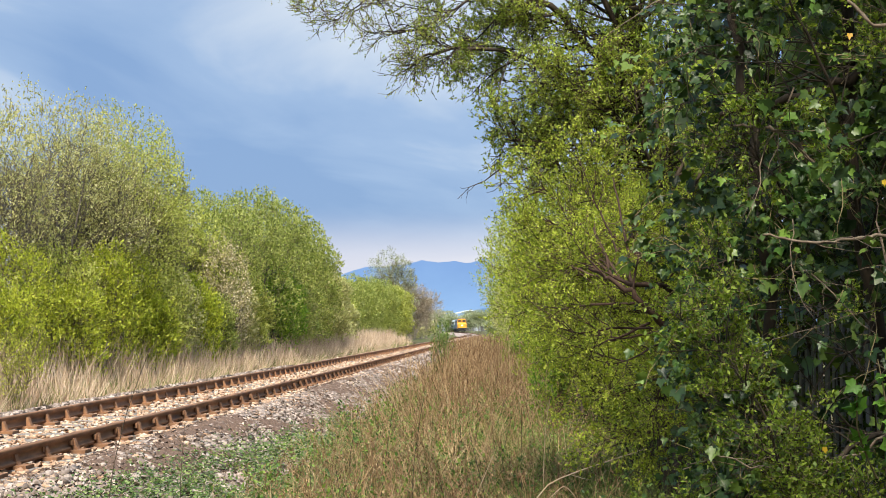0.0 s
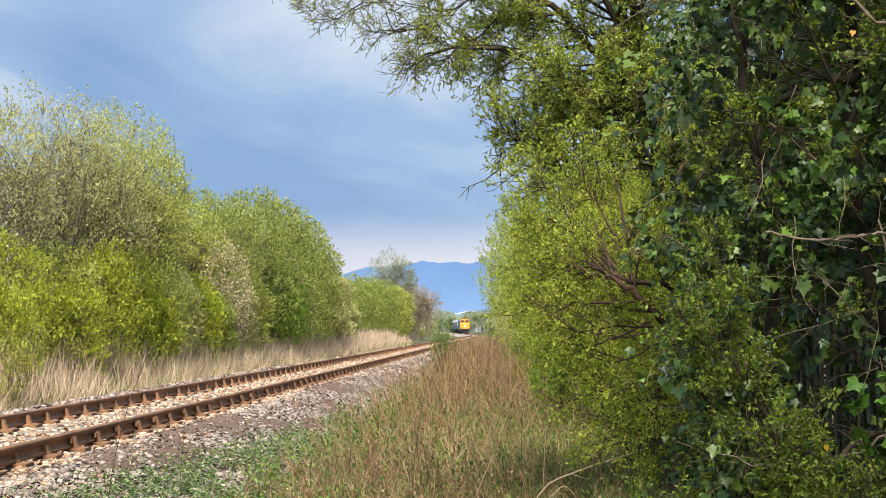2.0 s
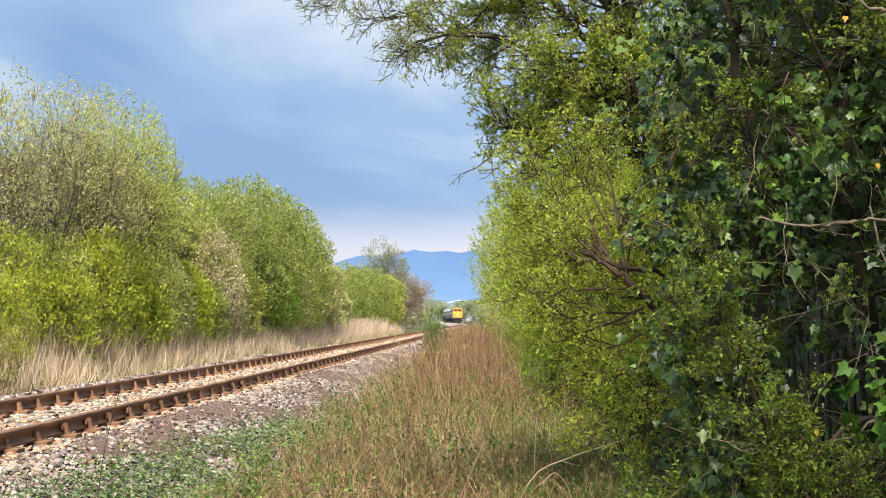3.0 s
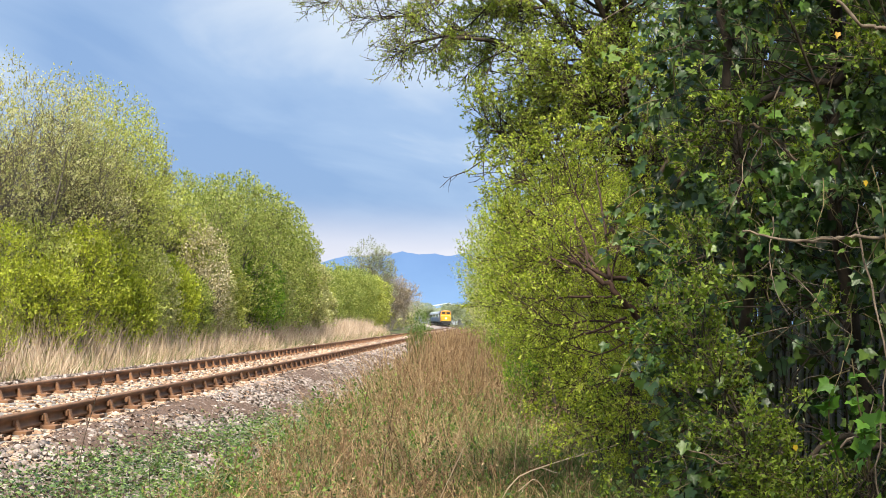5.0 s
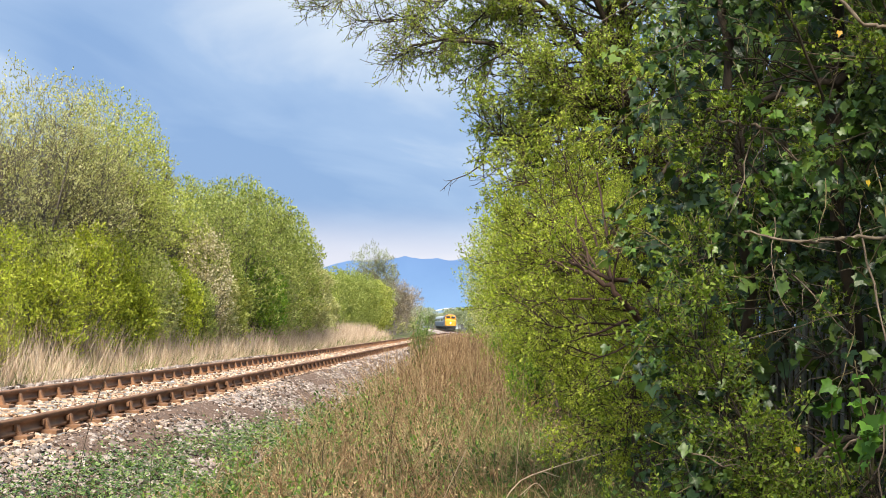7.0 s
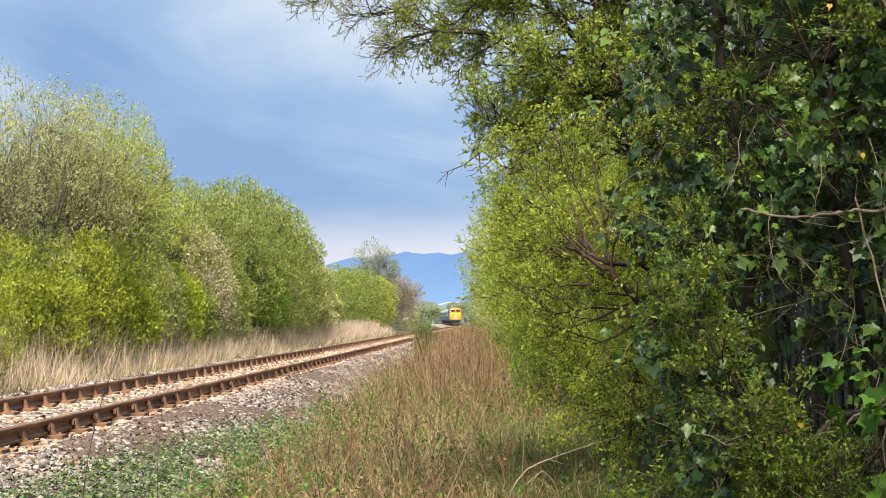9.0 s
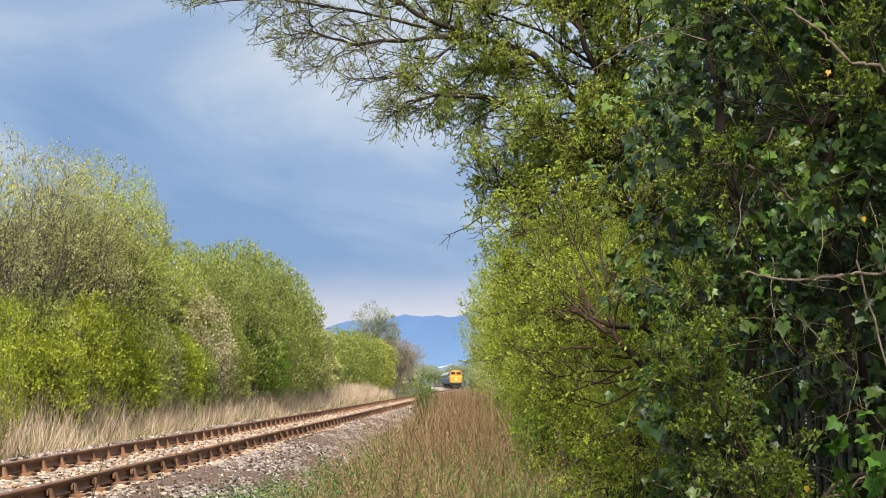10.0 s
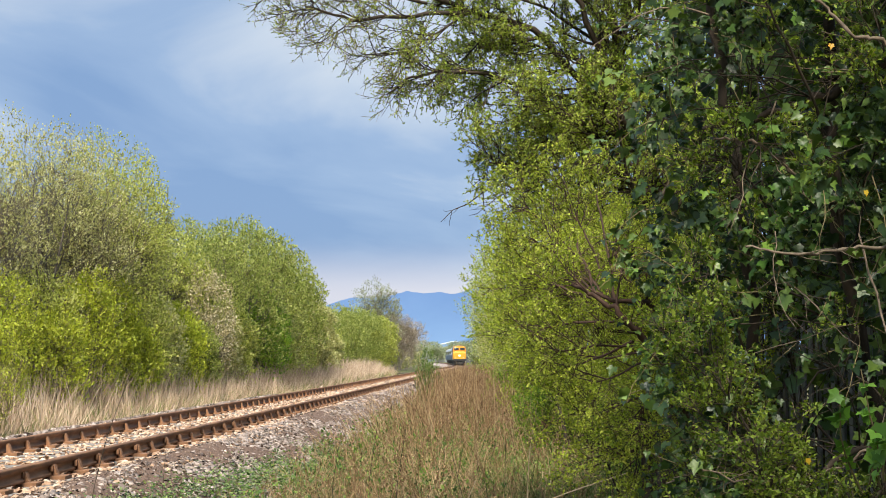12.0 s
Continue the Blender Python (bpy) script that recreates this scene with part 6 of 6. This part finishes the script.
def bogie(parent, y, axles, step):
    bm = bmesh.new()
    ln = step * (axles - 1) + 1.3
    for sx in (-1.02, 1.02):
        box(bm, (0.14, ln, 0.34), (sx, y, 0.62), 0.04)
        for k in range(axles):
            ay = y + (k - (axles - 1) / 2) * step
            box(bm, (0.2, 0.36, 0.3), (sx * 1.03, ay, 0.5), 0.05)
    box(bm, (2.0, 0.5, 0.3), (0, y, 0.65), 0.05)
    b = part("bogie", bm, M_BLACK, parent)
    for k in range(axles):
        ay = y + (k - (axles - 1) / 2) * step
        bm = bmesh.new()
        for sx in (-0.76, 0.76):
            drum(bm, 0.48, 0.13, (sx, 0, 0), "X", 24)
            drum(bm, 0.51, 0.03, (sx * 0.93, 0, 0), "X", 24)
        drum(bm, 0.08, 1.5, (0, 0, 0), "X", 12)
        w = part("wheelset", bm, M_STEEL, b)
        w.location = (0, ay, 0.5)
        WHEELS.append(w)


WHEELS = []


def hull(bm, ring, ys):
    """A body swept along y from cross-sections (half-width ring, mirrored)."""
    rows = []
    for y, prof in zip(ys, ring):
        full = [(x, z) for x, z in prof] + [(-x, z) for x, z in reversed(prof)]
        rows.append([bm.verts.new((x, y, z)) for x, z in full])
    for a, b in zip(rows, rows[1:]):
        for k in range(len(a)):
            bm.faces.new((a[k], a[(k + 1) % len(a)], b[(k + 1) % len(b)], b[k]))
    bm.faces.new(list(reversed(rows[0])))
    bm.faces.new(rows[-1])


def make_loco():
    """A bonneted diesel; its front is at -y."""
    loco = thing("diesel_locomotive", pose(0, 0, 0), "dark blue diesel locomotive with a yellow nose and headlight lit", "locomotive")
    side = lambda h, w: [(w * 0.97, 1.05), (w, 1.35), (w, h - 0.55), (w * 0.93, h - 0.25), (w * 0.7, h - 0.08), (w * 0.25, h)]
    bm = bmesh.new()
    hull(bm, [side(3.86, 1.35)] * 2, (-7.2, 7.2))
    part("body", bm, M_BLUE_PAINT, loco)
    bm = bmesh.new()
    roof = [(1.28, 3.50), (1.0, 3.78), (0.6, 3.87), (0.2, 3.9)]
    hull(bm, [[(x, z) for x, z in roof]] * 2, (-6.6, 6.6))
    for y in (-3.2, 0.5, 3.6):
        box(bm, (1.2, 1.3, 0.1), (0, y, 3.92), 0.03)
    part("roof", bm, M_ROOF, loco, "grey roof with fans and vents")
    for s in (-1, 1):
        bm = bmesh.new()
        nose = lambda w, h: [(w * 0.96, 1.02), (w, 1.3), (w, h - 0.4), (w * 0.9, h - 0.14), (w * 0.55, h)]
        ys = (-9.1, -8.95, -8.6, -7.9, -7.2)
        rings = [nose(1.12, 2.42), nose(1.25, 2.58), nose(1.32, 2.66), nose(1.35, 2.72), nose(1.352, 2.75)]
        hull(bm, rings, ys)
        # cab above the nose
        hull(bm, [[(1.25, 2.5), (1.28, 2.9), (1.05, 3.62), (0.4, 3.8)], [(1.353, 2.5), (1.353, 3.2), (1.2, 3.7), (0.4, 3.885)]], (-7.95, -6.6))
        cab = part("nose", bm, M_YELLOW_PAINT, loco, "yellow nose and cab front")
        for x in (-0.58, 0.58):
            bm = bmesh.new()
            box(bm, (0.9, 0.05, 0.46), (x, -8.0, 3.22), 0.02, Matrix.Rotation(radians(-8), 4, "X"))
            part("windscreen", bm, M_PANE, cab)
        bm = bmesh.new()
        drum(bm, 0.16, 0.1, (0, -9.13, 1.9), "Y", 18)
        part("headlight", bm, M_LAMP, cab, "lit headlight")
        for x in (-0.82, 0.82):
            bm = bmesh.new()
            drum(bm, 0.11, 0.08, (x, -9.06, 1.45), "Y", 14)
            part("marker_light", bm, M_GREY_PAINT, cab)
        bm = bmesh.new()
        box(bm, (2.5, 0.25, 0.42), (0, -9.15, 1.05), 0.04)
        beam = part("buffer_beam", bm, M_BLACK, loco)
        for x in (-0.87, 0.87):
            bm = bmesh.new()
            drum(bm, 0.12, 0.45, (x, -9.45, 1.05), "Y", 14)
            drum(bm, 0.24, 0.06, (x, -9.7, 1.05), "Y", 18)
            part("buffer", bm, M_BLACK, beam)
        bm = bmesh.new()
        box(bm, (2.2, 0.08, 0.35), (0, -9.2, 0.5), 0.03)
        part("snow_plough", bm, M_BLACK, beam)
        if s == 1:
            for o in [cab, beam]:
                o.matrix_basis = pose(0, 0, 0, 0, 0, 180)
    bm = bmesh.new()
    box(bm, (2.4, 17.6, 0.25), (0, 0, 1.0), 0.03)
    box(bm, (2.3, 4.4, 0.7), (0, 0, 0.65), 0.08)
    part("underframe", bm, M_BLACK, loco)
    for x in (-1, 1):
        for y in (-6.3, 6.3):
            bm = bmesh.new()
            box(bm, (0.04, 0.6, 0.6), (x * 1.36, y, 3.0), 0.015)
            part("cab_window", bm, M_PANE, loco)
        for y in (-4, -2, 0, 2, 4):
            bm = bmesh.new()
            box(bm, (0.04, 0.8, 0.5), (x * 1.355, y, 2.9), 0.015)
            part("grille", bm, M_BLACK, loco)
    bogie(loco, -5.6, 3, 1.95)
    bogie(loco, 5.6, 3, 1.95)
    return loco


def make_coach():
    coach = thing("passenger_coach", pose(0, 0, 0), "blue and pale grey passenger coach drawn by the locomotive", "coach", "coaches of the train")
    low = [(1.36, 1.0), (1.4, 1.3), (1.4, 2.1)]
    bm = bmesh.new()
    hull(bm, [low] * 2, (-9.8, 9.8))
    part("lower_body", bm, M_BLUE_PAINT, coach)
    bm = bmesh.new()
    hull(bm, [[(1.395, 2.1), (1.39, 2.5), (1.36, 3.05)]] * 2, (-9.8, 9.8))
    part("window_band", bm, M_GREY_PAINT, coach)
    bm = bmesh.new()
    hull(bm, [[(1.37, 3.05), (1.25, 3.4), (0.9, 3.68), (0.35, 3.78)]] * 2, (-9.82, 9.82))
    for y in (-6, -2, 2, 6):
        box(bm, (0.35, 0.35, 0.12), (0, y, 3.8), 0.03)
    part("roof", bm, M_GREY_PAINT, coach)
    for x in (-1, 1):
        for k in range(9):
            bm = bmesh.new()
            box(bm, (0.04, 1.25, 0.7), (x * 1.385, -7.6 + k * 1.9, 2.6), 0.015)
            part("window", bm, M_PANE, coach)
    bm = bmesh.new()
    box(bm, (1.0, 0.5, 2.2), (0, -9.95, 2.1), 0.05)
    box(bm, (1.0, 0.5, 2.2), (0, 9.95, 2.1), 0.05)
    box(bm, (2.4, 19.4, 0.22), (0, 0, 0.95), 0.03)
    box(bm, (1.8, 3.0, 0.5), (0, 0, 0.65), 0.05)
    part("underframe", bm, M_BLACK, coach)
    bogie(coach, -7.0, 2, 2.6)
    bogie(coach, 7.0, 2, 2.6)
    return coach


loco = make_loco()
coach = make_coach()
coaches = [coach] + [copy_thing(coach, pose(0, 0, 0)) for _ in range(2)]
COACH_WHEELS = [o for c in coaches[1:] for o in c.children_recursive if o.name.startswith("wheelset")]
FRONT_0, FRONT_12 = 362.0, 254.0     # where the nose stands at the start and at the end


def on_track(y):
    slope = -max(y - CURVE_AT, 0) / CURVE_R
    return pose(float(mid(y)), y, float(dip(y)), 0, 0, -math.degrees(math.atan(slope)))


def motions():
    """The train comes on at a steady pace, its wheels rolling."""
    times = [k * 0.75 for k in range(17)]
    front = lambda t: FRONT_0 + (FRONT_12 - FRONT_0) * t / 12.0
    walk(loco, [(t, on_track(front(t) + 9.7)) for t in times])
    # the light limbs stir a little in the wind
    walk(overhang, [(t, pose(0.95, 10.0, -0.55, 0.10 * math.sin(1.9 * t), 0.14 * math.sin(1.3 * t + 0.4), 0.12 * math.sin(1.6 * t + 1.0))) for t in [k * 0.6 for k in range(21)]])
    for k, c in enumerate(coaches):
        walk(c, [(t, on_track(front(t) + 19.8 + 10.2 + k * 20.6)) for t in times])
    speed = (FRONT_0 - FRONT_12) / 12.0
    n = int(math.ceil(12.0 * speed / 0.5 / radians(80)))
    for w in WHEELS + COACH_WHEELS:
        y, z = w.location[1], w.location[2]
        walk(w, [(12.0 * i / n, pose(0, y, z, math.degrees(12.0 * i / n * speed / 0.5))) for i in range(n + 1)])


motions()
